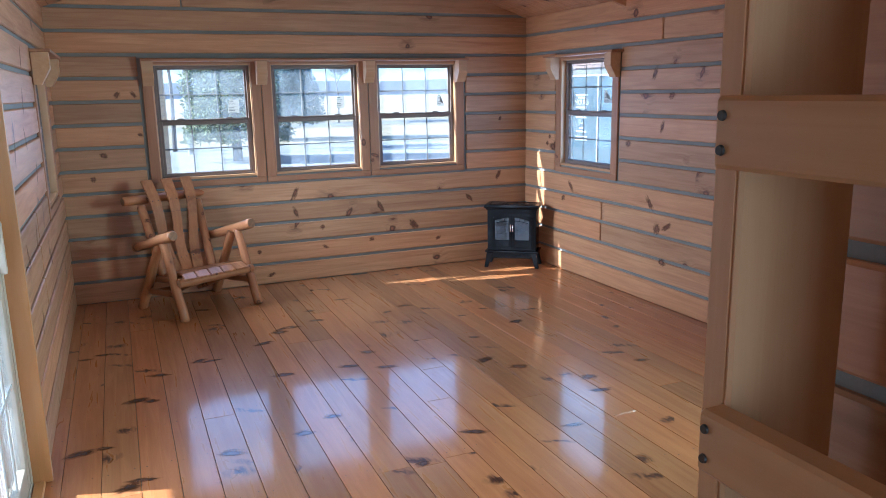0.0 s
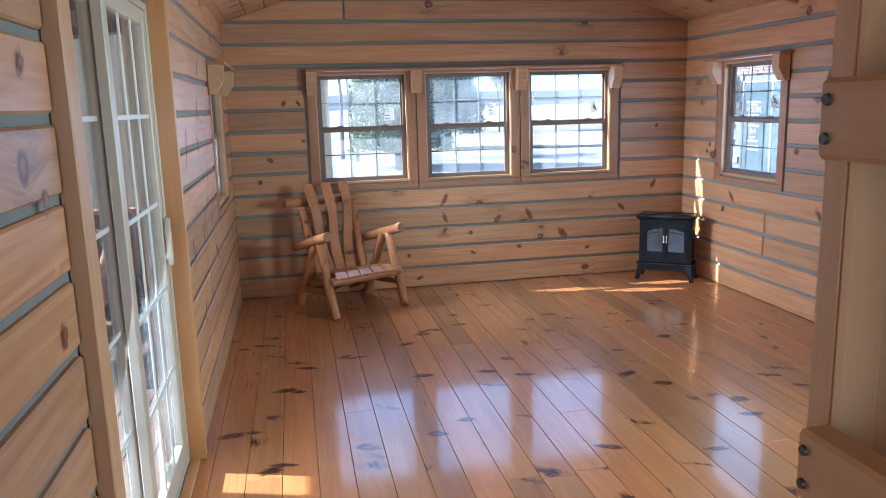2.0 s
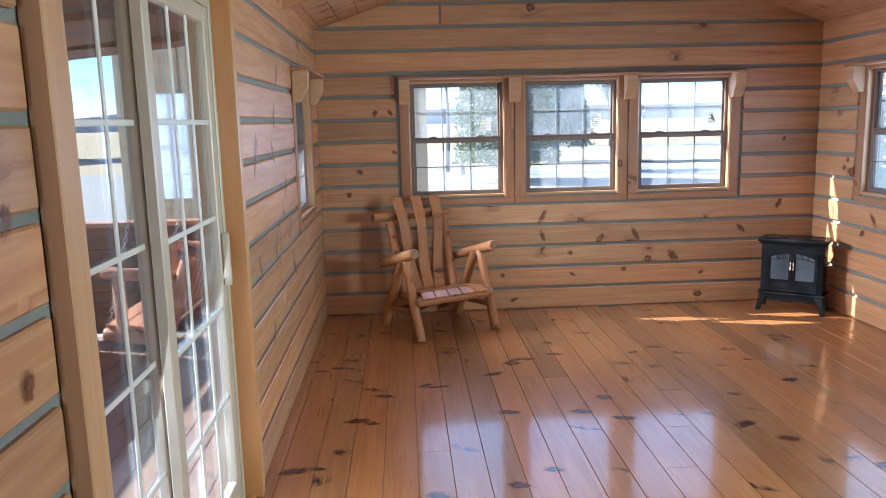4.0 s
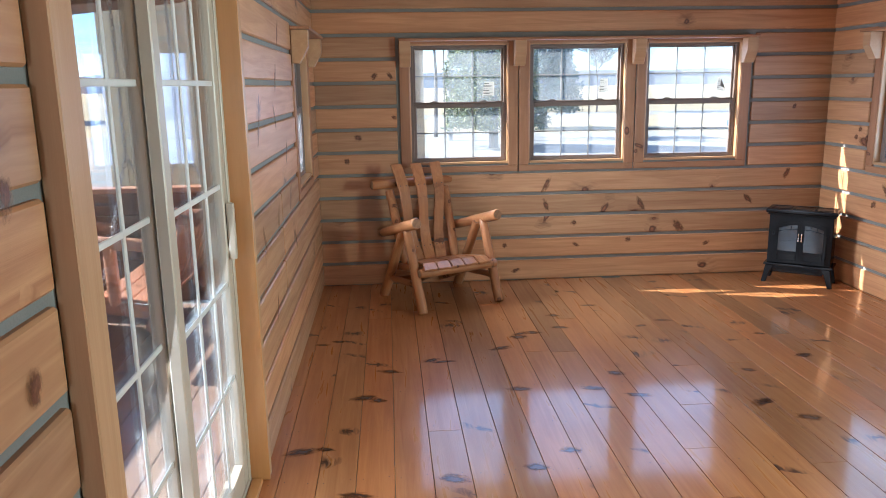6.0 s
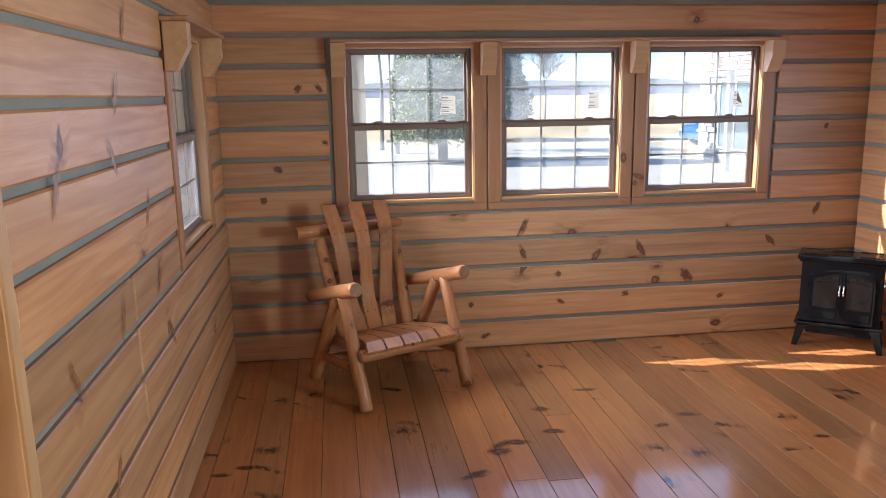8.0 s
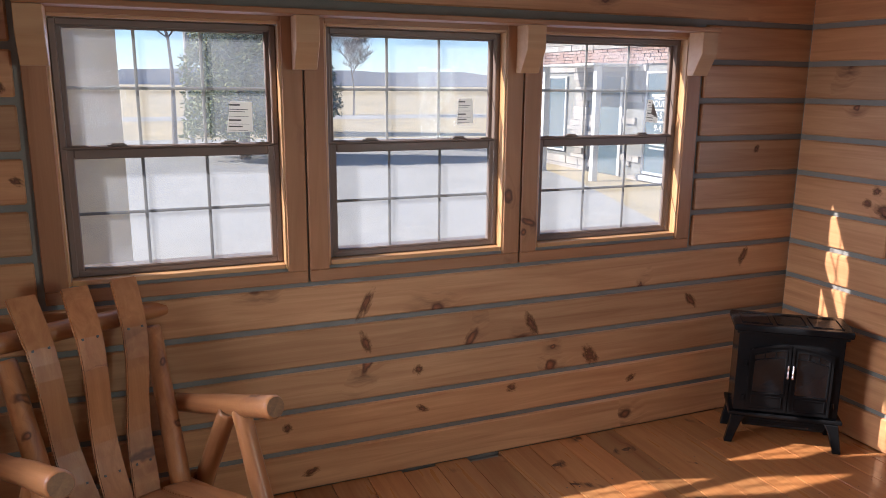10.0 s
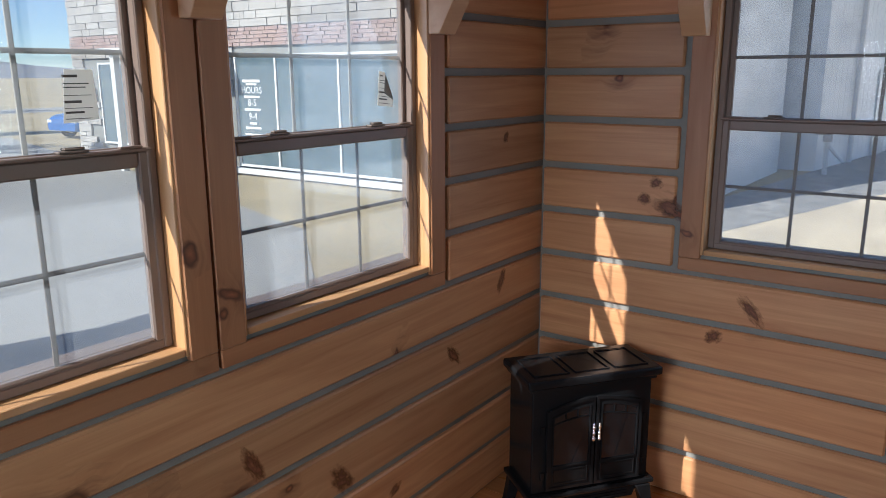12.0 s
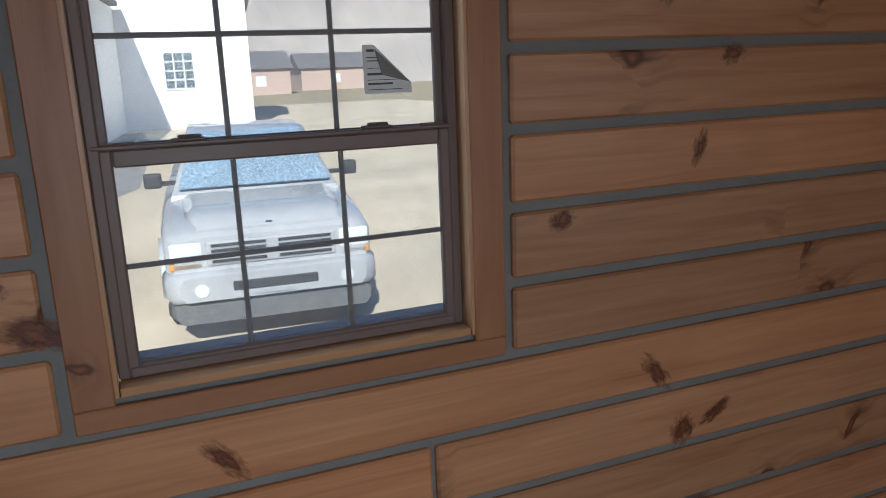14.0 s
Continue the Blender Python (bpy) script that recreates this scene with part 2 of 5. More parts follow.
MAT_EXT = wood("dark_red_stained_siding", (0.16, 0.055, 0.032), (0.09, 0.028, 0.016), knots=0.15, rough=0.6)
MAT_DECK = wood("porch_deck_boards", (0.34, 0.22, 0.155), (0.25, 0.15, 0.10), knots=0.12, rough=0.6, tint=0.15)

MAT_PAPER = paint("paper", (0.78, 0.77, 0.73), 0.8, vary=0.03)
pn = MAT_PAPER.node_tree
thin = pn.nodes.new("ShaderNodeBsdfTranslucent")
thin.inputs[0].default_value = (0.85, 0.84, 0.80, 1)
half_mix = pn.nodes.new("ShaderNodeMixShader")
half_mix.inputs[0].default_value = 0.6
pn.links.new(pn.nodes["Principled BSDF"].outputs[0], half_mix.inputs[1])
pn.links.new(thin.outputs[0], half_mix.inputs[2])
pn.links.new(half_mix.outputs[0], pn.nodes["Material Output"].inputs[0])
MAT_INK = paint("print_ink", (0.12, 0.12, 0.12), 0.8, vary=0.1)
MAT_FLAP = paint("sticker_back", (0.22, 0.21, 0.19), 0.8)
MAT_CEDAR = wood("varnished_log_furniture", (0.50, 0.225, 0.090), (0.25, 0.085, 0.032), knots=0.26, rough=0.40, coat=0.2, tint=0.10, cell=(4.5, 8.0), shine=0.25)
MAT_ENDGRAIN = paint("log_end_grain", (0.26, 0.13, 0.055), 0.6, vary=0.3, scale=40.0)
MAT_SWING = wood("red_stained_log", (0.70, 0.36, 0.23), (0.52, 0.23, 0.13), knots=0.14, rough=0.45, coat=0.2, tint=0.1, cell=(4.5, 8.0))
MAT_IRON = paint("black_cast_metal", (0.010, 0.010, 0.011), 0.24, 0.0, vary=0.2, coat=0.1, relief=0.05, grit=260.0)
MAT_IRON.node_tree.nodes["Principled BSDF"].inputs["Specular IOR Level"].default_value = 0.13
MAT_STOVEGLASS = paint("smoked_stove_glass", (0.008, 0.009, 0.011), 0.08, 0.0, vary=0.1, coat=1.0, relief=0.0)
MAT_CHROME = paint("bright_chrome", (0.75, 0.75, 0.76), 0.18, 1.0, vary=0.05)
MAT_CHAIN = paint("galvanised_chain", (0.55, 0.56, 0.57), 0.4, 0.9, vary=0.1)

# ---- building helpers ----
def link_mesh(name, bm, mat, smooth=False):
    me = bpy.data.meshes.new(name)
    bm.to_mesh(me)
    bm.free()
    if smooth:
        for f in me.polygons:
            f.use_smooth = True
    for mt in (mat if isinstance(mat, (list, tuple)) else (mat,)):
        me.materials.append(mt)
    return me


def part(name, bm, mat, parent=None, label="", m=None, smooth=False):
    """Links a bmesh as one mesh object under a thing or a part; m: its pose in the parent."""
    ob = new(name, link_mesh(name, bm, mat, smooth))
    if parent is not None:
        ob.parent = parent
    if m is not None:
        ob.matrix_basis = m
    if label:
        ob["label"] = label
    return ob


def thing(name, m=None, label="", category="", group="", kind=""):
    ob = new(name)
    ob.empty_display_size = 0.1
    if m is not None:
        ob.matrix_basis = m
    return tagged(ob, label, category, group, kind)


def add_box(bm, x0, x1, y0, y1, z0, z1, bevel=0.0, segments=1):
    vs = [bm.verts.new((x, y, z)) for x in (x0, x1) for y in (y0, y1) for z in (z0, z1)]
    faces = [(0, 1, 3, 2), (4, 6, 7, 5), (0, 4, 5, 1), (2, 3, 7, 6), (0, 2, 6, 4), (1, 5, 7, 3)]
    fs = [bm.faces.new([vs[i] for i in f]) for f in faces]
    if bevel > 0:
        es = list({e for f in fs for e in f.edges})
        bmesh.ops.bevel(bm, geom=es, offset=bevel, segments=segments, affect="EDGES", profile=0.6)
    return bm


def box(x0, x1, y0, y1, z0, z1, bevel=0.0, segments=1):
    return add_box(bmesh.new(), x0, x1, y0, y1, z0, z1, bevel, segments)


def prism(outline, y0, y1, bevel=0.0):
    """A flat outline in xz, pushed from y0 to y1."""
    bm = bmesh.new()
    a = [bm.verts.new((x, y0, z)) for x, z in outline]
    b = [bm.verts.new((x, y1, z)) for x, z in outline]
    n = len(outline)
    bm.faces.new(a)
    bm.faces.new(list(reversed(b)))
    for i in range(n):
        j = (i + 1) % n
        bm.faces.new((a[j], a[i], b[i], b[j]))
    bmesh.ops.recalc_face_normals(bm, faces=bm.faces)
    if bevel > 0:
        bmesh.ops.bevel(bm, geom=list(bm.edges), offset=bevel, segments=1, affect="EDGES")
    return bm


BOARD_MESHES = {}


def board(name, mat, parent, length, width, thick, m, bevel=0.004, label=""):
    """A board with its length on x, width on y, thickness on z (its face at z = 0 looks up); like sizes share a mesh."""
    key = (name, mat.name, round(length, 3), round(width, 3), round(thick, 3))
    if key not in BOARD_MESHES:
        BOARD_MESHES[key] = link_mesh(name, box(-length / 2, length / 2, -width / 2, width / 2, -thick, 0, bevel), mat)
    ob = new(name, BOARD_MESHES[key])
    ob.parent = parent
    ob.matrix_basis = m
    if label:
        ob["label"] = label
    return ob


# ---- the plan ----
X_L, X_R, Y_B, Y_F = -0.36, 3.68, 6.53, -2.2     # faces of the logs
WALL_H, SLOPE = 2.27, 0.333
RIDGE_X = 0.5 * (X_L + X_R)
PITCH, CHINK = 0.1755, 0.025
LOG_T = 0.016                                     # how far the logs stand proud of the chinking
THICK = 0.082


def cut_slab(u0, u1, z0, z1, openings):
    """Rectangles of a wall in (u, z) left after openings (u0, u1, z0, z1)."""
    us = sorted({u0, u1, *[o[0] for o in openings], *[o[1] for o in openings]})
    out = []
    for a, b in zip(us, us[1:]):
        cur = z0
        for o in sorted((o for o in openings if o[0] <= a + 1e-6 and o[1] >= b - 1e-6), key=lambda o: o[2]):
            if o[2] > cur + 1e-6:
                out.append((a, b, cur, o[2]))
            cur = max(cur, o[3])
        if cur < z1 - 1e-6:
            out.append((a, b, cur, z1))
    return out


def log_wall(name, m, u0, u1, openings, trims, label, height=WALL_H, gable=None, joints=(), outside=True):
    """A wall in its own frame: x along it, y outwards from the log face, z up. Logs are its pieces."""
    wall = thing(name, m, label, "wall", kind="structure")
    bm = bmesh.new()
    for a, b, c, d in cut_slab(u0, u1, -0.02, height, openings):
        add_box(bm, a, b, LOG_T, THICK, c, d)
    if gable:
        p = prism([(u0, height), (u1, height), (0.5 * (u0 + u1), height + gable)], LOG_T, THICK)
        me = bpy.data.meshes.new("tmp")
        p.to_mesh(me)
        p.free()
        bm.from_mesh(me)
        bpy.data.meshes.remove(me)
    part("chinking", bm, MAT_CHINK, wall, "grey chinking between the logs")
    if outside:
        bm = bmesh.new()
        for a, b, c, d in cut_slab(u0, u1, -0.02, height, openings):
            add_box(bm, a, b, THICK + 0.002, THICK + 0.012, c, d)
        part("outer_cladding", bm, MAT_EXT, wall, "dark red-brown stained siding")
    rnd = random.Random(name)
    n = 0
    z = 0.0
    top = height + (gable or 0)
    while z < top - 0.03:
        za, zb = z + (CHINK / 2 if n else 0.004), min(z + PITCH - CHINK / 2, top)
        z += PITCH
        n += 1
        lo, hi = u0 + 0.012, u1 - 0.012
        if gable and zb > height - 0.03:
            # logs under the roof slope have ends cut to it
            k = 0.5 * (u1 - u0) / gable
            la, lb = u0 + max(0, za - height) * k + 0.075, u0 + max(0, zb - height) * k + 0.075
            ha, hb = u1 - (la - u0), u1 - (lb - u0)
            if hb - lb > 0.2:
                c, zc = 0.5 * (u0 + u1), 0.5 * (za + zb)
                splits = [ju for jz, ju in joints if za < jz < zb]
                cuts = [(la, lb)] + [(q, q) for q in splits] + [(ha, hb)]
                for (a0_, a1_), (b0_, b1_) in zip(cuts, cuts[1:]):
                    g0, g1 = (0.006, 0.006) if splits else (0, 0)
                    bm = prism([(a0_ + g0 - c, za - zc), (b0_ - g1 - c, za - zc), (b1_ - g1 - c, zb - zc), (a1_ + g0 - c, zb - zc)], -LOG_T - 0.01, 0, 0.005)
                    bmesh.ops.rotate(bm, cent=(0, 0, 0), matrix=Matrix.Rotation(radians(-90), 3, "X"), verts=bm.verts)
                    bmesh.ops.scale(bm, vec=(1, 1, -1), verts=bm.verts)
                    bmesh.ops.recalc_face_normals(bm, faces=bm.faces)
                    part("log", bm, MAT_LOG, wall, "", Matrix.Translation((c, 0.001, zc)) @ pose(0, 0, 0, 90, 0, 0))
            continue
        gaps = sorted((t[0] - 0.02, t[1] + 0.02) for t in trims if t[2] < zb - 0.02 and t[3] > za + 0.02)
        cuts = [(lo, hi)]
        for g0, g1 in gaps:
            cuts = [q for a, b in cuts for q in ((a, min(b, g0)), (max(a, g1), b)) if q[1] - q[0] > 0.03]
        for jz, ju in joints:
            if za < jz < zb:
                cuts = [q for a, b in cuts for q in (((a, ju - 0.006), (ju + 0.006, b)) if a < ju - 0.1 and b > ju + 0.1 else ((a, b),))]
        for a, b in cuts:
            mm = Matrix.Translation((0.5 * (a + b), rnd.uniform(-0.0015, 0.0015), 0.5 * (za + zb))) @ pose(0, 0, 0, 90, 0, 0)
            board("log", MAT_LOG, wall, b - a, zb - za, LOG_T + 0.01, mm, 0.006)
    return wall


WIN_C = (0.736, 1.657, 2.579)
HALF, TRIM_Z0, TRIM_Z1 = 0.461, 0.885, 1.905
OPEN, OPEN_Z0, OPEN_Z1 = 0.392, 0.945, 1.870
M_BACK = pose(0, Y_B, 0)
M_RIGHT = pose(X_R, 0, 0, 0, 0, -90)              # x runs to -y
M_LEFT = pose(X_L, 0, 0, 0, 0, 90)                # x runs to +y
R_WIN, L_WIN = -5.507, 5.65
DOOR = (1.98, 3.50, 0.0, 2.05)

wall_back = log_wall("wall_back", M_BACK, X_L - 0.09, X_R + 0.09, [(c - OPEN, c + OPEN, OPEN_Z0, OPEN_Z1) for c in WIN_C],
         [(WIN_C[0] - HALF, WIN_C[2] + HALF, TRIM_Z0, 1.955)], "tan pine log siding with grey chinking on the gable wall", WALL_H, SLOPE * (RIDGE_X - X_L + 0.09),
         joints=[(2.35, 0.62), (1.85, 4.0)])
wall_right = log_wall("wall_right", M_RIGHT, -Y_B, -0.70, [(R_WIN - OPEN, R_WIN + OPEN, OPEN_Z0, OPEN_Z1), (-2.0 - OPEN, -2.0 + OPEN, OPEN_Z0, OPEN_Z1)],
         [(R_WIN - HALF, R_WIN + HALF, TRIM_Z0, 1.955), (-2.0 - HALF, -2.0 + HALF, TRIM_Z0, TRIM_Z1)], "tan pine log siding with grey chinking and one window",
         joints=[(0.61, -5.24), (0.44, -5.25), (2.0, -4.55), (0.26, -3.2), (1.1, -3.3)])
wall_left = log_wall("wall_left", M_LEFT, Y_F, Y_B, [(DOOR[0], DOOR[1], -0.03, DOOR[3]), (L_WIN - OPEN, L_WIN + OPEN, OPEN_Z0, OPEN_Z1)],
         [(DOOR[0] - 0.09, DOOR[1] + 0.07, -1, DOOR[3] + 0.08), (L_WIN - HALF, L_WIN + HALF, TRIM_Z0, 1.955)],
         "pale pine log siding with grey chinking round the patio door", joints=[(1.0, 4.45), (0.8, 4.45), (0.62, 4.46)])
log_wall("wall_partition", pose(0.90, 0, 0, 0, 0, -90), -0.93, -Y_F, [], [], "pine log partition behind the ladder", 2.6, outside=False)
log_wall("wall_room", pose(0, 0.93, 0, 0, 0, 180), -X_R, -0.916, [], [], "pine log partition across the cabin", 2.6, outside=False)
log_wall("wall_front", pose(0, Y_F, 0, 0, 0, 180), -X_R, -X_L, [(-0.27 - OPEN, -0.27 + OPEN, OPEN_Z0, OPEN_Z1)], [(-0.27 - HALF, -0.27 + HALF, TRIM_Z0, TRIM_Z1)], "plain pine log end wall", 2.27, SLOPE * (RIDGE_X - X_L))

# ---- floor ----
floor = thing("floor", None, "varnished knotty pine plank floor, glossy and orange-tan", "floor", kind="structure")
part("subfloor", box(X_L - 0.1, X_R + 0.1, Y_F - 0.1, Y_B + 0.1, -0.12, -0.022), MAT_CHINK, floor)
PLANK = 0.1565
rnd = random.Random(5)
x = X_L - 0.02 - 0.5 * PLANK
i = 0
while x < X_R + 0.05:
    y = Y_F + rnd.uniform(-2.2, 0.0)
    while y < Y_B:
        ln = rnd.choice((1.9, 2.5, 3.1, 3.7))
        a, b = max(y, Y_F), min(y + ln, Y_B + 0.01)
        if b - a > 0.05:
            board("floor_plank", MAT_FLOOR, floor, b - a - 0.0012, PLANK - 0.0022, 0.02, Matrix.Translation((x + PLANK / 2, 0.5 * (a + b), rnd.uniform(-0.0004, 0.0004))) @ pose(0, 0, 0, 0, 0, 90), 0.0012)
        y += ln
    x += PLANK

# ---- knots in the logs and planks ----
def knot_patch():
    bm = bmesh.new()
    bm.faces.new([bm.verts.new((math.cos(2 * math.pi * k / 12), math.sin(2 * math.pi * k / 12), 0)) for k in range(12)])
    return bm


KNOT_MESH = {}


def knot(mat, parent, m, a, b, turn):
    """A knot of half sizes a, b in a board's face; local z of m looks out of the board."""
    if mat.name not in KNOT_MESH:
        KNOT_MESH[mat.name] = link_mesh("knot", knot_patch(), mat)
    ob = new("knot", KNOT_MESH[mat.name])
    ob.parent = parent
    ob.matrix_basis = m @ pose(0, 0, 0, 0, 0, turn) @ Matrix.Diagonal((a, b, 1, 1))


FACE = pose(0, 0, 0, 90, 0, 0)
# along the wall, height, half length, half width, turn
SPIKES_BACK = [(1.42, 0.77, 0.10, 0.030, 62), (1.42, 0.61, 0.07, 0.025, -70), (2.19, 0.60, 0.08, 0.035, -60), (2.51, 0.41, 0.08, 0.045, -50), (3.08, 0.62, 0.07, 0.030, -45), (3.39, 0.82, 0.07, 0.028, 65)]
for u, z, a, b, turn in SPIKES_BACK:
    knot(MAT_KNOT, wall_back, Matrix.Translation((u, -0.0035, z)) @ FACE, a, b, turn)
ROUND_BACK = [(1.65, 0.46), (1.67, 0.28), (1.18, 0.08), (2.10, 0.31), (-0.14, 0.99), (0.23, 1.32), (-0.05, 1.17), (3.41, 1.35), (1.09, 0.29), (2.75, 0.26), (0.09, 1.63), (0.21, 1.63)]
rnd = random.Random(8)
for u, z in ROUND_BACK:
    knot(MAT_KNOT, wall_back, Matrix.Translation((u, -0.0035, z)) @ FACE, rnd.uniform(0.026, 0.055), rnd.uniform(0.020, 0.034), rnd.uniform(-60, 60))
SPIKES_RIGHT = [(5.70, 0.775, 0.085, 0.030, -48), (5.82, 0.66, 0.045, 0.035, 50), (6.06, 1.19, 0.035, 0.03, 0), (6.10, 1.13, 0.035, 0.03, 20), (6.0, 1.10, 0.09, 0.05, -20), (4.90, 1.19, 0.05, 0.034, 20),
                (4.62, 0.76, 0.09, 0.034, -50), (4.53, 0.58, 0.07, 0.05, 70), (4.42, 0.61, 0.08, 0.028, 30), (4.51, 1.33, 0.06, 0.028, 70), (4.46, 0.34, 0.06, 0.04, 0), (4.61, 1.71, 0.07, 0.03, 60), (4.42, 1.55, 0.05, 0.035, 0)]
for v, z, a, b, turn in SPIKES_RIGHT:
    knot(MAT_KNOT, wall_right, Matrix.Translation((-v, -0.0035, z)) @ FACE, a, b, turn)
for v, z in [(1.75, 1.12), (1.69, 1.69), (1.74, 1.41)]:
    knot(MAT_KNOT, wall_left, Matrix.Translation((v, -0.0035, z)) @ FACE, 0.042, 0.032, 80)
for v, z, turn in [(3.87, 1.38, 60), (4.35, 1.42, -55), (4.44, 1.60, 60), (4.3, 0.95, 65), (3.86, 0.92, -60), (4.7, 1.22, 60), (4.9, 0.72, -60), (4.1, 0.55, 60), (4.6, 1.82, 60)]:
    knot(MAT_KNOT_PALE, wall_left, Matrix.Translation((v, -0.0035, z)) @ FACE, 0.10, 0.030, turn)
FLOOR_KNOTS = [(-0.16, 5.16), (-0.26, 5.11), (0.02, 4.27), (0.09, 4.23), (-0.14, 3.73), (-0.24, 3.71), (0.02, 3.33), (-0.04, 3.29), (0.46, 4.74), (0.15, 4.62), (0.98, 5.18), (1.06, 5.2), (0.82, 4.93), (0.82, 4.3), (1.21, 4.27), (1.39, 4.46), (1.27, 5.54), (1.26, 5.28), (1.57, 5.75), (0.93, 3.61),
               (0.76, 3.48), (0.41, 3.42), (1.79, 5.25), (1.97, 5.35), (2.12, 4.43), (1.99, 4.01), (2.12, 3.82), (2.54, 4.61), (2.4, 3.5), (2.35, 3.31), (1.97, 3.0), (1.51, 3.14), (1.16, 2.95), (2.84, 3.59), (1.41, 4.16), (2.47, 5.01), (0.54, 5.94), (0.39, 4.77), (2.02, 4.02), (0.96, 5.12)]
rnd = random.Random(4)
for fx, fy in FLOOR_KNOTS:
    knot(MAT_FLOOR_KNOT, floor, Matrix.Translation((fx, fy, 0.0012)), rnd.uniform(0.055, 0.105), rnd.uniform(0.026, 0.055), rnd.uniform(-25, 25))

# ---- ceiling ----
def ceiling_side(x_wall, sign):
    run = RIDGE_X - X_L + 0.1
    bm = bmesh.new()
    n = 14
    for k in range(n):
        a, b = k / n * run + 0.003, (k + 1) / n * run - 0.003
        w = []
        for yy in (Y_F - 0.1, Y_B + 0.16):
            for q in (a, b):
                for up in (0.0, 0.03):
                    w.append(bm.verts.new((x_wall + sign * (q - 0.1), yy, WALL_H + SLOPE * (q - 0.1) + up)))
        for f in ((0, 1, 3, 2), (4, 6, 7, 5), (0, 4, 5, 1), (2, 3, 7, 6), (0, 2, 6, 4), (1, 5, 7, 3)):
            bm.faces.new([w[q] for q in f])
    bmesh.ops.recalc_face_normals(bm, faces=bm.faces)
    return bm


for xw, sg in ((X_L, 1), (X_R, -1)):
    tagged(part("ceiling", ceiling_side(xw, sg), MAT_CEIL), "sloping pine board ceiling", "ceiling", kind="structure")
    bm = prism([(xw - sg * 2.3 if sg > 0 else xw - sg * 0.5, WALL_H + 0.04 - (0.235 if sg > 0 else SLOPE * 0.5)), (xw, WALL_H + 0.04 + 0.0), (RIDGE_X, WALL_H + 0.04 + SLOPE * (RIDGE_X - X_L)),
                (RIDGE_X, WALL_H + 0.12 + SLOPE * (RIDGE_X - X_L)), (xw - sg * 2.3 if sg > 0 else xw - sg * 0.5, WALL_H + 0.12 - (0.235 if sg > 0 else SLOPE * 0.5))], Y_F - 0.4, Y_B + 0.3)
    tagged(part("roof", bm, MAT_EXT), "dark roof slope of the cabin", "roof", kind="structure")


# ---- windows ----
def ring(u0, u1, z0, z1, w, y0, y1, bevel=0.003, bottom=None):
    """A rectangular frame of four bars of width w."""
    bm = bmesh.new()
    b = bottom if bottom is not None else w
    add_box(bm, u0, u0 + w, y0, y1, z0, z1, bevel)
    add_box(bm, u1 - w, u1, y0, y1, z0, z1, bevel)
    add_box(bm, u0 + w, u1 - w, y0 + 0.0005, y1 - 0.0005, z0, z0 + b, bevel)
    add_box(bm, u0 + w, u1 - w, y0 + 0.0005, y1 - 0.0005, z1 - w, z1, bevel)
    return bm


def flat_bar(name, mat, parent, u0, u1, z0, z1, y0, y1, upright, label=""):
    """A board of trim in a wall's frame, with its grain along its length."""
    L, W = (z1 - z0, u1 - u0) if upright else (u1 - u0, z1 - z0)
    turn = pose(0, 0, 0, 90, 0, 0) @ (pose(0, 0, 0, 0, 0, 90) if upright else Matrix.Identity(4))
    return board(name, mat, parent, L, W, y1 - y0, Matrix.Translation((0.5 * (u0 + u1), y0, 0.5 * (z0 + z1))) @ turn, 0.003, label)


def sticker(parent, u, z, y, w, h, lean, peeled):
    """A paper label stuck to a pane, its print as plain bars."""
    mm = Matrix.Translation((u, y, z)) @ pose(0, 0, 0, 0, lean, 0)
    if peeled:
        bm = prism([(-w / 2, -h / 2), (w / 2, -h / 2), (w / 2, -h / 2 + 0.02), (-w / 2 + 0.025, h / 2), (-w / 2, h / 2)], -0.0006, 0.0)
    else:
        bm = prism([(-w / 2, -h / 2), (w / 2, -h / 2 + 0.006), (w / 2 - 0.004, h / 2), (-w / 2 + 0.012, h / 2)], -0.0006, 0.0)
    st = part("sticker", bm, MAT_PAPER, parent, "half-peeled printed paper sticker" if peeled else "printed paper energy sticker", mm)
    rows = [(0.38, 0.5, 0.05), (0.24, 0.8, 0.02), (0.17, 0.7, 0.02), (0.02, 0.85, 0.012), (-0.10, 0.55, 0.05), (-0.22, 0.85, 0.012), (-0.30, 0.6, 0.04), (-0.42, 0.8, 0.015)]
    for zz, ww, hh in rows:
        right = w * (ww - 0.5) if not peeled else min(w * (ww - 0.5), w * (0.12 - zz))
        if right > -0.36 * w:
            part("print_bar", box(-0.42 * w, right, -0.0012, -0.0007, (zz - hh / 2) * h, (zz + hh / 2) * h), MAT_INK, st)
    if peeled:
        part("peeled_flap", prism([(-w / 2 + 0.026, h / 2 - 0.01), (w / 2 - 0.004, -h / 2 + 0.022), (-w * 0.12, -h * 0.12)], -0.006, -0.002), MAT_FLAP, st, "curled grey back of the sticker")


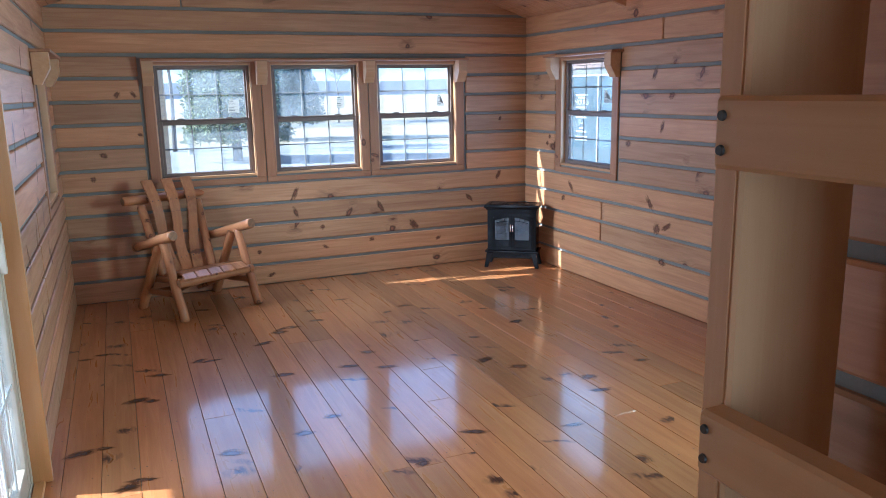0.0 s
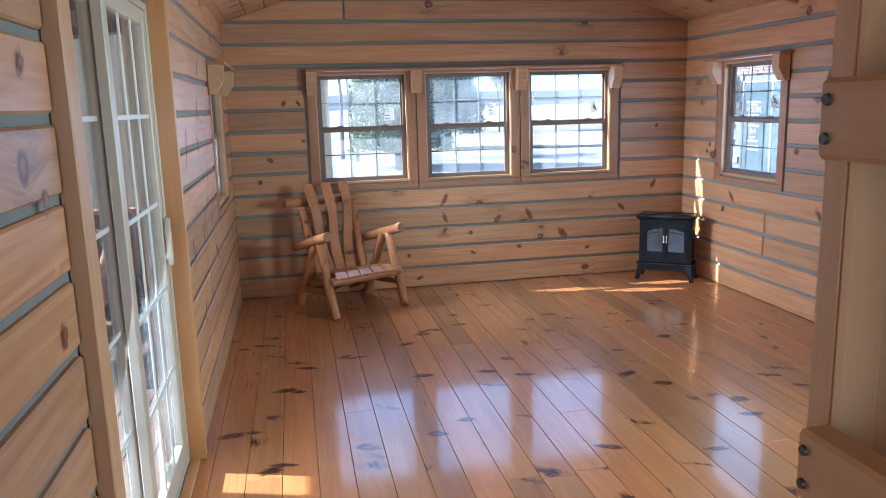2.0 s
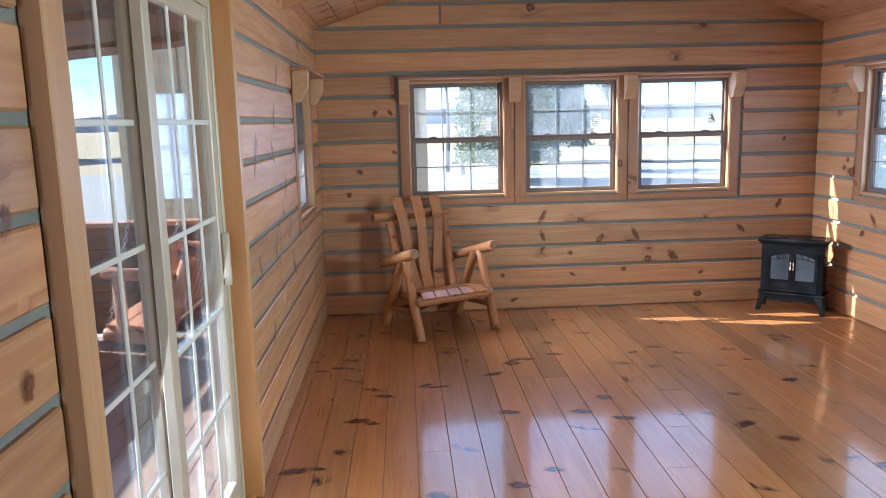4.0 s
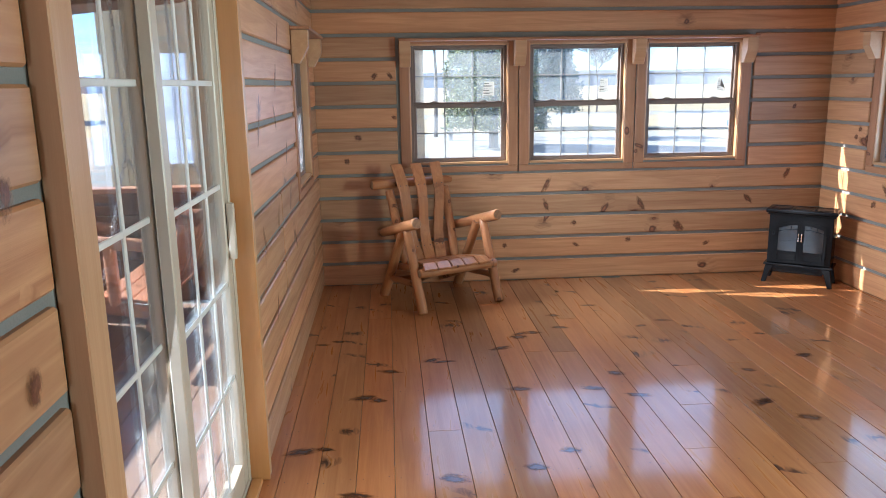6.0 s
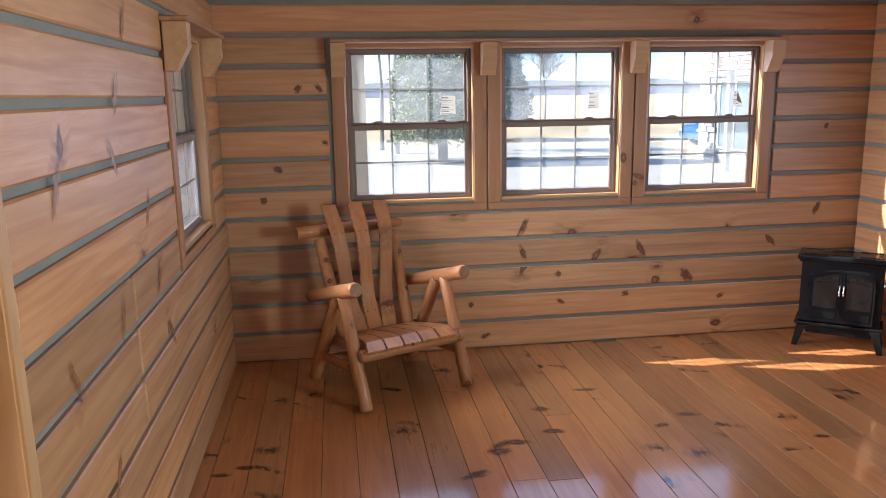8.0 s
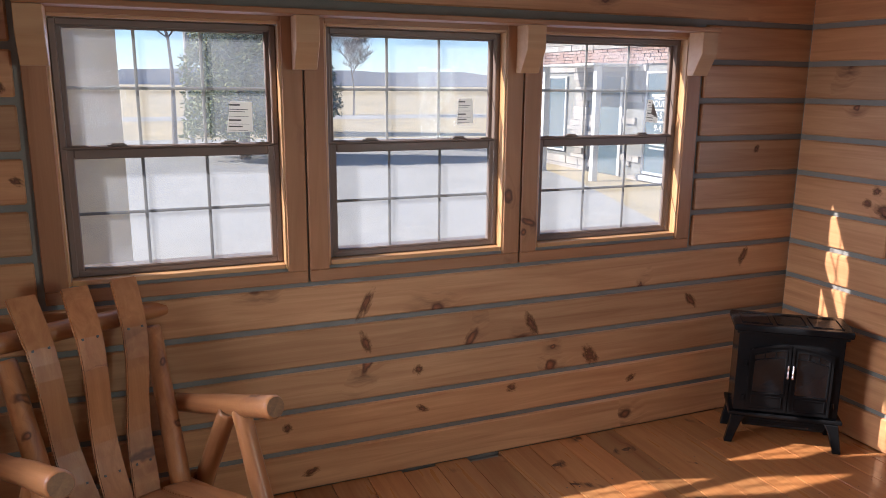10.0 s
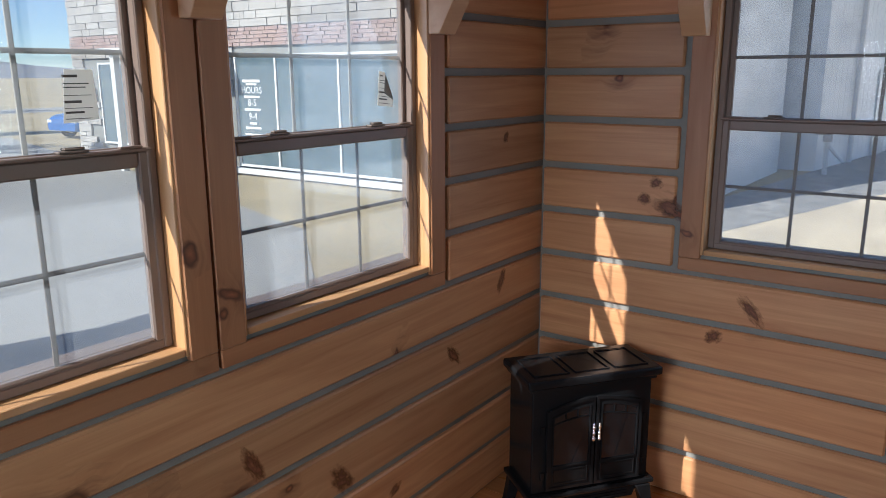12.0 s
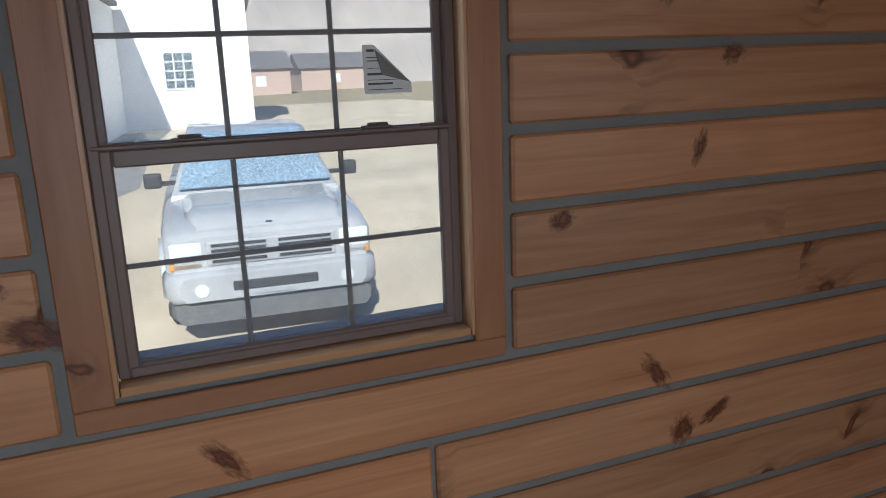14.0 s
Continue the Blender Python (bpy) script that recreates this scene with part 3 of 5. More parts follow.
def window(name, m, label, stick=None, pane_mat=None, bars=None):
    """A six-over-six single-hung window; x along the wall, y outwards from the log face, centre at x = 0."""
    w = thing(name, m, label, "window", kind="structure")
    t0 = HALF - 0.004
    flat_bar("casing", MAT_TRIM, w, -t0, -OPEN + 0.012, OPEN_Z0 - 0.012, TRIM_Z1, -0.004, 0.014, True)
    flat_bar("casing", MAT_TRIM, w, OPEN - 0.012, t0, OPEN_Z0 - 0.012, TRIM_Z1, -0.004, 0.014, True)
    flat_bar("casing", MAT_TRIM, w, -t0, t0, TRIM_Z0, OPEN_Z0 - 0.0125, -0.003, 0.014, False)
    flat_bar("casing", MAT_TRIM, w, -OPEN + 0.013, OPEN - 0.013, OPEN_Z1 - 0.01, TRIM_Z1, -0.003, 0.014, False)
    # jamb lining, stepped back from the casing
    for u0, u1 in ((-OPEN + 0.001, -OPEN + 0.02), (OPEN - 0.02, OPEN - 0.001)):
        mm = Matrix.Translation((u1 if u0 < 0 else u0, 0.041, 0.5 * (OPEN_Z0 + OPEN_Z1))) @ pose(0, 0, 0, 0, 90 if u0 < 0 else -90, 0)
        board("jamb", MAT_JAMB, w, OPEN_Z1 - OPEN_Z0 - 0.002, 0.080, 0.018, mm, 0.002)
    for zz, rot in ((OPEN_Z0 + 0.02, 0), (OPEN_Z1 - 0.02, 180)):
        board("jamb", MAT_JAMB, w, 2 * OPEN - 0.044, 0.080, 0.018, Matrix.Translation((0, 0.041, zz)) @ pose(0, 0, 0, rot, 0, 0), 0.002)
    o, z0, z1 = OPEN - 0.021, OPEN_Z0 + 0.021, OPEN_Z1 - 0.021
    part("window_frame", ring(-o, o, z0, z1, 0.022, 0.046, 0.093), MAT_VINYL, w, "clay-brown vinyl frame")
    mid = 1.416
    s = o - 0.008
    low = part("lower_sash", ring(-s, s, z0 + 0.004, mid, 0.034, 0.049, 0.069, 0.004, 0.026), MAT_VINYL, w, "clay-brown vinyl lower sash")
    up = part("upper_sash", ring(-o + 0.02, o - 0.02, mid - 0.03, z1 - 0.012, 0.018, 0.071, 0.090, 0.003, 0.040), MAT_VINYL, w, "clay-brown vinyl upper sash")
    part("sash_lip", box(-s, s, 0.043, 0.070, mid + 0.0005, mid + 0.008, 0.002), MAT_VINYL, low)
    for c in (-0.19, 0.19):
        bm = box(c - 0.032, c + 0.032, 0.046, 0.069, mid + 0.0085, mid + 0.014, 0.002)
        add_box(bm, c - 0.020, c + 0.026, 0.049, 0.066, mid + 0.014, mid + 0.020, 0.003)
        part("sash_lock", bm, MAT_MUNTIN, low, "small brown sash lock")
    for c in (-s + 0.05, s - 0.05):
        part("tilt_latch", box(c - 0.026, c + 0.026, 0.042, 0.058, mid + 0.0085, mid + 0.013, 0.002), MAT_VINYL, low)
    for sash, a, b, c, d, yy in ((low, -s + 0.034, s - 0.034, z0 + 0.030, mid - 0.034, 0.054), (up, -o + 0.038, o - 0.038, mid + 0.010, z1 - 0.030, 0.074)):
        pane = part("pane", box(a - 0.004, b + 0.004, yy, yy + 0.004, c - 0.004, d + 0.004), pane_mat or MAT_GLASS, sash)
        # upper bars can take the copy painted as if sunlit
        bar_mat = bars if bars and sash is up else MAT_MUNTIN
        pane.visible_shadow = False
        for k in (1, 2):
            u = a + (b - a) * k / 3
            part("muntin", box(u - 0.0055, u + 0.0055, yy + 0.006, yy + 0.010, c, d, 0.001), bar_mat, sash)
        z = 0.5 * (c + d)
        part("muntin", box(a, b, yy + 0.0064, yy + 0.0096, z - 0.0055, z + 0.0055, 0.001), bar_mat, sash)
    part("outer_sill", box(-o, o, 0.070, 0.125, z0 + 0.004, z0 + 0.029, 0.003), MAT_VINYL, w, "smooth vinyl outer sill")
    if stick:
        sticker(up, stick[0], stick[1], 0.0705, stick[2], stick[3], stick[4], stick[5])
    return w


STICKERS = [(0.235, 1.52, 0.095, 0.115, 2, False), (0.225, 1.535, 0.075, 0.105, 0, False), (0.255, 1.53, 0.07, 0.10, 6, True)]
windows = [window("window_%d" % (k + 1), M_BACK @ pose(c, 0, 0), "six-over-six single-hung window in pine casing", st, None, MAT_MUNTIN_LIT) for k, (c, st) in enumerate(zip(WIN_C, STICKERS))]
windows.append(window("window_4", M_RIGHT @ pose(R_WIN, 0, 0), "six-over-six single-hung window facing the parked truck", (0.225, 1.545, 0.105, 0.10, 0, True)))
windows.append(window("window_5", M_LEFT @ pose(L_WIN, 0, 0), "single-hung window looking onto the porch", None, MAT_SIDEGLASS))


def shelf_and_brackets(m, centres, u0, u1):
    sh = thing("window_shelf", m, "narrow pale pine shelf above the windows", "shelf", "shelves above the windows")
    board("shelf_board", MAT_TRIM, sh, u1 - u0, 0.115, 0.019, Matrix.Translation((0.5 * (u0 + u1), -0.0535, 1.898)), 0.003)
    prof = [(-0.004, 1.8785), (-0.098, 1.8785), (-0.098, 1.785), (-0.045, 1.692), (-0.004, 1.692)]
    for c in centres:
        bm = prism([(p, z) for p, z in prof], -0.042, 0.042, 0.002)
        bmesh.ops.rotate(bm, cent=(0, 0, 0), matrix=Matrix.Rotation(radians(90), 3, "Z"), verts=bm.verts)
        b = part("bracket", bm, MAT_BRACKET, sh, "chamfered pale pine bracket")
        b.matrix_basis = Matrix.Translation((c, 0, 0))
        part("screw", box(-0.004, 0.004, -0.048, -0.044, 1.716, 1.724, 0.001), MAT_MUNTIN, b)
    return sh


shelf_and_brackets(M_BACK, (0.325, 0.5 * (WIN_C[0] + WIN_C[1]), 0.5 * (WIN_C[1] + WIN_C[2]), 2.992), 0.282, 3.042)
shelf_and_brackets(M_RIGHT, (R_WIN - 0.44, R_WIN + 0.44), R_WIN - 0.51, R_WIN + 0.51)
shelf_and_brackets(M_LEFT, (L_WIN - 0.44, L_WIN + 0.44), L_WIN - 0.50, L_WIN + 0.50)

# never in view: added to house the fill lamp for the left wall
window("window_7", M_RIGHT @ pose(-2.0, 0, 0), "added unseen single-hung window in the log wall beside the partition")
# out of view: assumed as the source of the light from behind
window("window_6", pose(0.27, Y_F, 0, 0, 0, 180), "assumed single-hung window in the end wall, out of view")

# ---- rafters ----
for yy in (1.34, 1.95, 2.56, 3.17, 3.78, 4.39, 5.0):
    for xw, sg in ((X_L, 1), (X_R, -1)):
        run = RIDGE_X - X_L
        bm = prism([(0, WALL_H - 0.06), (sg * run, WALL_H - 0.06 + SLOPE * run), (sg * run, WALL_H + SLOPE * run - 0.002), (0, WALL_H - 0.002)], -0.019, 0.019, 0.002)
        tagged(part("rafter", bm, MAT_CEIL, None, "", pose(xw, yy, 0)), "pine rafter under the sloping ceiling", "rafter", "rafters", "structure")

# ---- patio door ----
door = thing("door_1", M_LEFT, "almond vinyl sliding patio door with gridded glass, closed", "door", kind="structure")
d0, d1, dz = DOOR[0], DOOR[1], DOOR[3]
flat_bar("casing", MAT_BRACKET, door, d0 - 0.085, d0 + 0.006, 0.0, dz + 0.06, -0.030, 0.014, True)
flat_bar("casing", MAT_BRACKET, door, d1 + 0.001, d1 + 0.050, 0.0, dz + 0.06, -0.020, 0.014, True)
flat_bar("casing", MAT_BRACKET, door, d0 + 0.007, d1 - 0.007, dz - 0.006, dz + 0.06, -0.020, 0.014, False)
for u, rot, w, c in ((d0 + 0.02, 90, 0.075, 0.055), (d1 - 0.02, -90, 0.118, 0.035)):
    board("jamb", MAT_DOORJAMB, door, dz - 0.01, w, 0.018, Matrix.Translation((u, c, 0.5 * dz)) @ pose(0, 0, 0, 0, rot, 0), 0.002)
board("jamb", MAT_DOORJAMB, door, d1 - d0 - 0.045, 0.075, 0.018, Matrix.Translation((0.5 * (d0 + d1), 0.055, dz - 0.02)) @ pose(0, 0, 0, 180, 0, 0), 0.002)
a0, a1, az = d0 + 0.0215, d1 - 0.0215, dz - 0.0215
part("door_frame", ring(a0, a1, 0.002, az, 0.030, 0.05, 0.148, 0.003, 0.024), MAT_ALMOND, door)
half = 0.5 * (a0 + a1)


def door_panel(u0, u1, y0, label):
    p = part("door_panel", ring(u0, u1, 0.028, az - 0.031, 0.062, y0, y0 + 0.036, 0.004, 0.10), MAT_ALMOND, door, label)
    g0, g1, h0, h1 = u0 + 0.062, u1 - 0.062, 0.128, az - 0.093
    pane = part("pane", box(g0 - 0.005, g1 + 0.005, y0 + 0.016, y0 + 0.020, h0 - 0.005, h1 + 0.005), MAT_DOORGLASS, p)
    pane.visible_shadow = False
    for k in (1, 2):
        u = g0 + (g1 - g0) * k / 3
        part("muntin", box(u - 0.009, u + 0.009, y0 + 0.007, y0 + 0.014, h0, h1, 0.002), MAT_MUNTIN_PALE, p)
    for k in range(1, 5):
        z = h0 + (h1 - h0) * k / 5
        part("muntin", box(g0, g1, y0 + 0.0075, y0 + 0.0135, z - 0.009, z + 0.009, 0.002), MAT_MUNTIN_PALE, p)
    return p


door_panel(a0 + 0.031, half + 0.035, 0.100, "fixed glazed panel")
slider = door_panel(half - 0.035, a1 - 0.031, 0.056, "sliding glazed panel")
bm = box(a1 - 0.078, a1 - 0.050, 0.026, 0.054, 0.94, 1.15, 0.008, 2)
part("door_handle", bm, MAT_ALMOND, slider, "almond pull handle")
part("threshold", box(d0 + 0.022, d1 - 0.022, 0.004, 0.049, -0.004, 0.016, 0.004), MAT_DOORJAMB, door)

# ---- ladder ----
MAT_LADDER = wood("smooth_pine_ladder", (0.60, 0.385, 0.20), (0.50, 0.29, 0.135), knots=0.02, rough=0.5, tint=0.04, streak=0.2)
MAT_BOLT = paint("dark_bolt", (0.07, 0.065, 0.06), 0.45, 0.7)
ladder = thing("ladder", pose(0.636, 0.0, 0.0), "pine plank ladder to a loft, fixed before the partition", "ladder")
for yy in (0.730, 0.20):
    board("stringer", MAT_LADDER, ladder, 2.55, 0.184, 0.038, Matrix.Translation((0.1315, yy - 0.019, 1.276)) @ pose(0, 0, 0, 90, 0, 0) @ pose(0, 0, 0, 0, 0, 90), 0.004)
for yy in (0.7245, 0.2045):
    board("cleat", MAT_LADDER, ladder, 2.55, 0.052, 0.010, Matrix.Translation((0.066, yy - 0.0195 * (1 if yy > 0.5 else -1), 1.276)) @ pose(0, 0, 0, 90 if yy > 0.5 else -90, 0, 0) @ pose(0, 0, 0, 0, 0, 90), 0.004)
for k in range(8):
    z = 1.564 + (k - 4) * 0.349
    if z > 2.5:
        break
    r = board("rung", MAT_LADDER, ladder, 0.60, 0.076, 0.038, Matrix.Translation((0.002, 0.412, z)) @ pose(0, 0, 0, 0, -90, 0) @ pose(0, 0, 0, 0, 0, 90), 0.005)
    for yy in (0.698, 0.185):
        for dzz in (-0.018, 0.018):
            bm = bmesh.new()
            bmesh.ops.create_cone(bm, cap_ends=True, segments=14, radius1=0.0058, radius2=0.005, depth=0.003)
            part("bolt", bm, MAT_BOLT, r, "", r.matrix_basis.inverted() @ (Matrix.Translation((-0.0005, yy, z + dzz)) @ pose(0, 0, 0, 0, -90, 0)))

# ---- loose things in the room ----
def log_between(a, b, r0, r1, segments=12, wobble=0.0, seed=0, dome=0.35):
    """A peeled pole along local x; returns its bmesh and its pose (a at x = 0)."""
    a, b = Vector(a), Vector(b)
    L = (b - a).length
    rnd2 = random.Random(seed)
    bm = bmesh.new()
    rings = []
    xs = [0.0, min(0.012, 0.04 * L)] + [L * k / 6 for k in range(1, 6)] + [L - min(0.012, 0.04 * L), L]
    for i, xx in enumerate(xs):
        r = r0 + (r1 - r0) * xx / L
        if i in (0, len(xs) - 1):
            r *= 1 - dome * 0.5
        oy, oz = (rnd2.uniform(-wobble, wobble), rnd2.uniform(-wobble, wobble)) if 1 < i < len(xs) - 2 else (0, 0)
        rings.append([bm.verts.new((xx, oy + r * math.cos(2 * math.pi * k / segments), oz + r * math.sin(2 * math.pi * k / segments))) for k in range(segments)])
    for p, q in zip(rings, rings[1:]):
        for k in range(segments):
            f = bm.faces.new((p[k], p[(k + 1) % segments], q[(k + 1) % segments], q[k]))
            f.smooth = True
    f0 = bm.faces.new(list(reversed(rings[0])))
    f1 = bm.faces.new(rings[-1])
    f0.material_index = f1.material_index = 1
    bmesh.ops.recalc_face_normals(bm, faces=bm.faces)
    return bm, Matrix.Translation(a) @ (b - a).to_track_quat("X", "Z").to_matrix().to_4x4()


def pole(name, parent, a, b, r0, r1=None, mat=None, seed=0, label="", wobble=0.0025):
    bm, m = log_between(a, b, r0, r1 if r1 is not None else r0, 12, wobble, seed)
    return part(name, bm, [mat or MAT_CEDAR, MAT_ENDGRAIN], parent, label, m)


def ribbon(path, widths, thick, side=0.0):
    """A bent slat: points (y, z) of its middle line, with x offsets and widths along it; local x runs across."""
    bm = bmesh.new()
    n = len(path)
    rows = []
    for i, (xo, y, z) in enumerate(path):
        j0, j1 = max(0, i - 1), min(n - 1, i + 1)
        t = Vector((0, path[j1][1] - path[j0][1], path[j1][2] - path[j0][2])).normalized()
        nrm = Vector((0, -t.z, t.y))
        w = widths[i] / 2
        c = Vector((xo, y, z))
        rows.append([bm.verts.new(c + Vector((sx * w, 0, 0)) + nrm * (thick / 2 * sn)) for sx, sn in ((-1, 1), (1, 1), (1, -1), (-1, -1))])
    for p, q in zip(rows, rows[1:]):
        for k in range(4):
            bm.faces.new((p[k], p[(k + 1) % 4], q[(k + 1) % 4], q[k]))
    bm.faces.new(list(reversed(rows[0])))
    bm.faces.new(rows[-1])
    bmesh.ops.recalc_face_normals(bm, faces=bm.faces)
    es = [e for e in bm.edges if e.calc_face_angle(0) > 0.7]
    bmesh.ops.bevel(bm, geom=es, offset=0.004, segments=2, affect="EDGES")
    return bm


chair = thing("log_armchair", pose(0.551, 6.045, 0, 0, 0, 25), "varnished log armchair with three bent back slats", "chair")
for sx, sd in ((-1, 1), (1, 2)):
    x = 0.315 * sx
    front = pole("front_leg", chair, (x, -0.285, 0.005), (x, -0.06, 0.585), 0.036, 0.032, seed=sd)
    pole("back_leg", chair, (x * 1.03, 0.335, 0.005), (x * 0.97, -0.0, 0.56), 0.039, 0.033, seed=sd + 4)
    pole("armrest", chair, (x * 1.04, -0.245, 0.640), (x * 1.0, 0.37, 0.475), 0.040, 0.034, seed=sd + 8, label="round log armrest")
    pole("side_stretcher", chair, (x * 0.97, -0.215, 0.19), (x * 0.97, 0.25, 0.155), 0.024, seed=sd + 12)
    pole("back_post", chair, (0.205 * sx, 0.165, 0.245), (0.240 * sx, 0.375, 0.790), 0.037, 0.033, seed=sd + 16)
    pole("seat_rail", chair, (0.255 * sx, -0.26, 0.292), (0.24 * sx, 0.24, 0.235), 0.026, seed=sd + 20)
    pole("brace", chair, (0.16 * sx, -0.22, 0.275), (0.10 * sx, 0.22, 0.10), 0.018, seed=sd + 24)
pole("front_rail", chair, (-0.315, -0.235, 0.285), (0.315, -0.235, 0.285), 0.034, seed=31)
pole("back_rail", chair, (-0.30, 0.215, 0.24), (0.30, 0.215, 0.24), 0.028, seed=32)
pole("lower_rail", chair, (-0.29, 0.23, 0.135), (0.29, 0.23, 0.135), 0.022, seed=34)
pole("head_rail", chair, (-0.360, 0.418, 0.832), (0.325, 0.418, 0.832), 0.036, 0.032, seed=33, label="round log head rail")
for k in (-1, 0, 1):
    pts, ws = [], []
    for i in range(15):
        u = i / 14
        spread = 0.092 + 0.072 * (u ** 0.8)
        y = 0.165 + 0.195 * u + 0.028 * math.sin(u * 2 * math.pi) - 0.02 * max(0, u - 0.8) * 5 * -1
        pts.append((k * spread - 0.012, y, 0.275 + 0.705 * u))
        ws.append(0.086 + 0.006 * math.cos(u * 2 * math.pi) - 0.002 * u)
    bm = ribbon(pts, ws, 0.016)
    # lay the grain along local x
    turn = Matrix.Rotation(radians(90), 4, "Y")
    bmesh.ops.transform(bm, matrix=turn, verts=bm.verts)
    sl = part("back_slat", bm, MAT_CEDAR, chair, "bent wooden back slat", turn.inverted())
    for u, dz in ((0.14, 0), (0.80, 0)):
        i = round(u * 14)
        for sx in (-1, 1):
            p = Vector((pts[i][0] + sx * 0.024, pts[i][1] - 0.0095, pts[i][2]))
            part("screw", box(-0.004, 0.004, -0.001, 0.001, -0.004, 0.004, 0.0008), MAT_BOLT, sl, "", turn @ Matrix.Translation(p) @ pose(0, 0, 0, -15, 0, 0))
for k in range(5):
    pts, ws = [], []
    for i in range(13):
        u = i / 12
        xo = (k - 2) * (0.108 - 0.022 * u) + 0.010 * math.sin(u * 2 * math.pi) - 0.03 * (1 - u)
        y = -0.295 + 0.46 * u
        z = 0.345 - 0.075 * u - 0.035 * max(0, 1 - u * 6) + 0.012 * math.sin(u * math.pi)
        pts.append((xo, y, z))
        ws.append(0.102 - 0.021 * u)
    bm = ribbon(pts, ws, 0.018)
    turn = Matrix.Rotation(radians(-90), 4, "Z")
    bmesh.ops.transform(bm, matrix=turn, verts=bm.verts)
    part("seat_slat", bm, MAT_CEDAR, chair, "wavy wooden seat slat", turn.inverted())


# ---- stove ----
stove = thing("electric_stove", pose(3.327, 6.150, 0, 0, 0, -37.5), "black electric stove with two arched glass doors", "stove")
SX0, SX1, SY0, SY1 = -0.212, 0.238, -0.055, 0.150


def arch(x0, x1, z0, z1, rise, n=8, high_left=False):
    """An outline whose top curves from z1 - rise up to z1 at the inner side."""
    out = [(x0, z0), (x1, z0)]
    for i in range(n + 1):
        u = i / n
        x = x1 + (x0 - x1) * u
        c = math.sin(u * math.pi / 2) if high_left else math.cos(u * math.pi / 2)
        out.append((x, z1 - rise * (1 - c)))
    return out


def outline_ring(outer, inner, y0, y1):
    """A raised frame between two outlines with as many points."""
    bm = bmesh.new()
    n = len(outer)
    rows = [[bm.verts.new((x, y, z)) for x, z in o] for o, y in ((outer, y1), (outer, y0), (inner, y0), (inner, y1))]
    for p, q in zip(rows, rows[1:]):
        for i in range(n):
            bm.faces.new((p[i], p[(i + 1) % n], q[(i + 1) % n], q[i]))
    bmesh.ops.recalc_face_normals(bm, faces=bm.faces)
    return bm


part("body", box(SX0, SX1, SY0, SY1, 0.158, 0.552, 0.006, 2), MAT_IRON, stove)
top = part("top_plate", box(SX0 - 0.026, SX1 + 0.026, SY0 - 0.030, SY1 + 0.012, 0.553, 0.585, 0.012, 3), MAT_IRON, stove, "black top plate with three sunk panels")
w3 = (SX1 - SX0) / 3
for k in range(3):
    a = SX0 + k * w3 + 0.010
    part("panel_rim", ring(a, a + w3 - 0.020, -0.1, 0.1, 0.006, 0.0, 0.004, 0.001), MAT_IRON, top, "", Matrix.Translation((0, 0.5 * (SY0 + SY1) - 0.009, 0.5855)) @ pose(0, 0, 0, 90, 0, 0) @ Matrix.Diagonal((1, 1, 0.82, 1)))
part("upper_moulding", box(SX0 - 0.012, SX1 + 0.012, SY0 - 0.014, SY1 + 0.004, 0.538, 0.5525, 0.005, 2), MAT_IRON, stove)
part("base_moulding", box(SX0 - 0.020, SX1 + 0.020, SY0 - 0.022, SY1 + 0.006, 0.140, 0.1575, 0.006, 2), MAT_IRON, stove)
bm = prism([(SX0 + 0.03, 0.139), (SX0 + 0.05, 0.085), (SX1 - 0.05, 0.085), (SX1 - 0.03, 0.139)], SY0 + 0.004, SY0 + 0.03, 0.003)
skirt = part("skirt", bm, MAT_IRON, stove)
for z in (0.100, 0.112, 0.124):
    part("groove_bar", box(SX0 + 0.075, SX1 - 0.075, SY0 - 0.001, SY0 + 0.005, z - 0.003, z + 0.003, 0.001), MAT_IRON, skirt)
mid = 0.5 * (SX0 + SX1) + 0.004
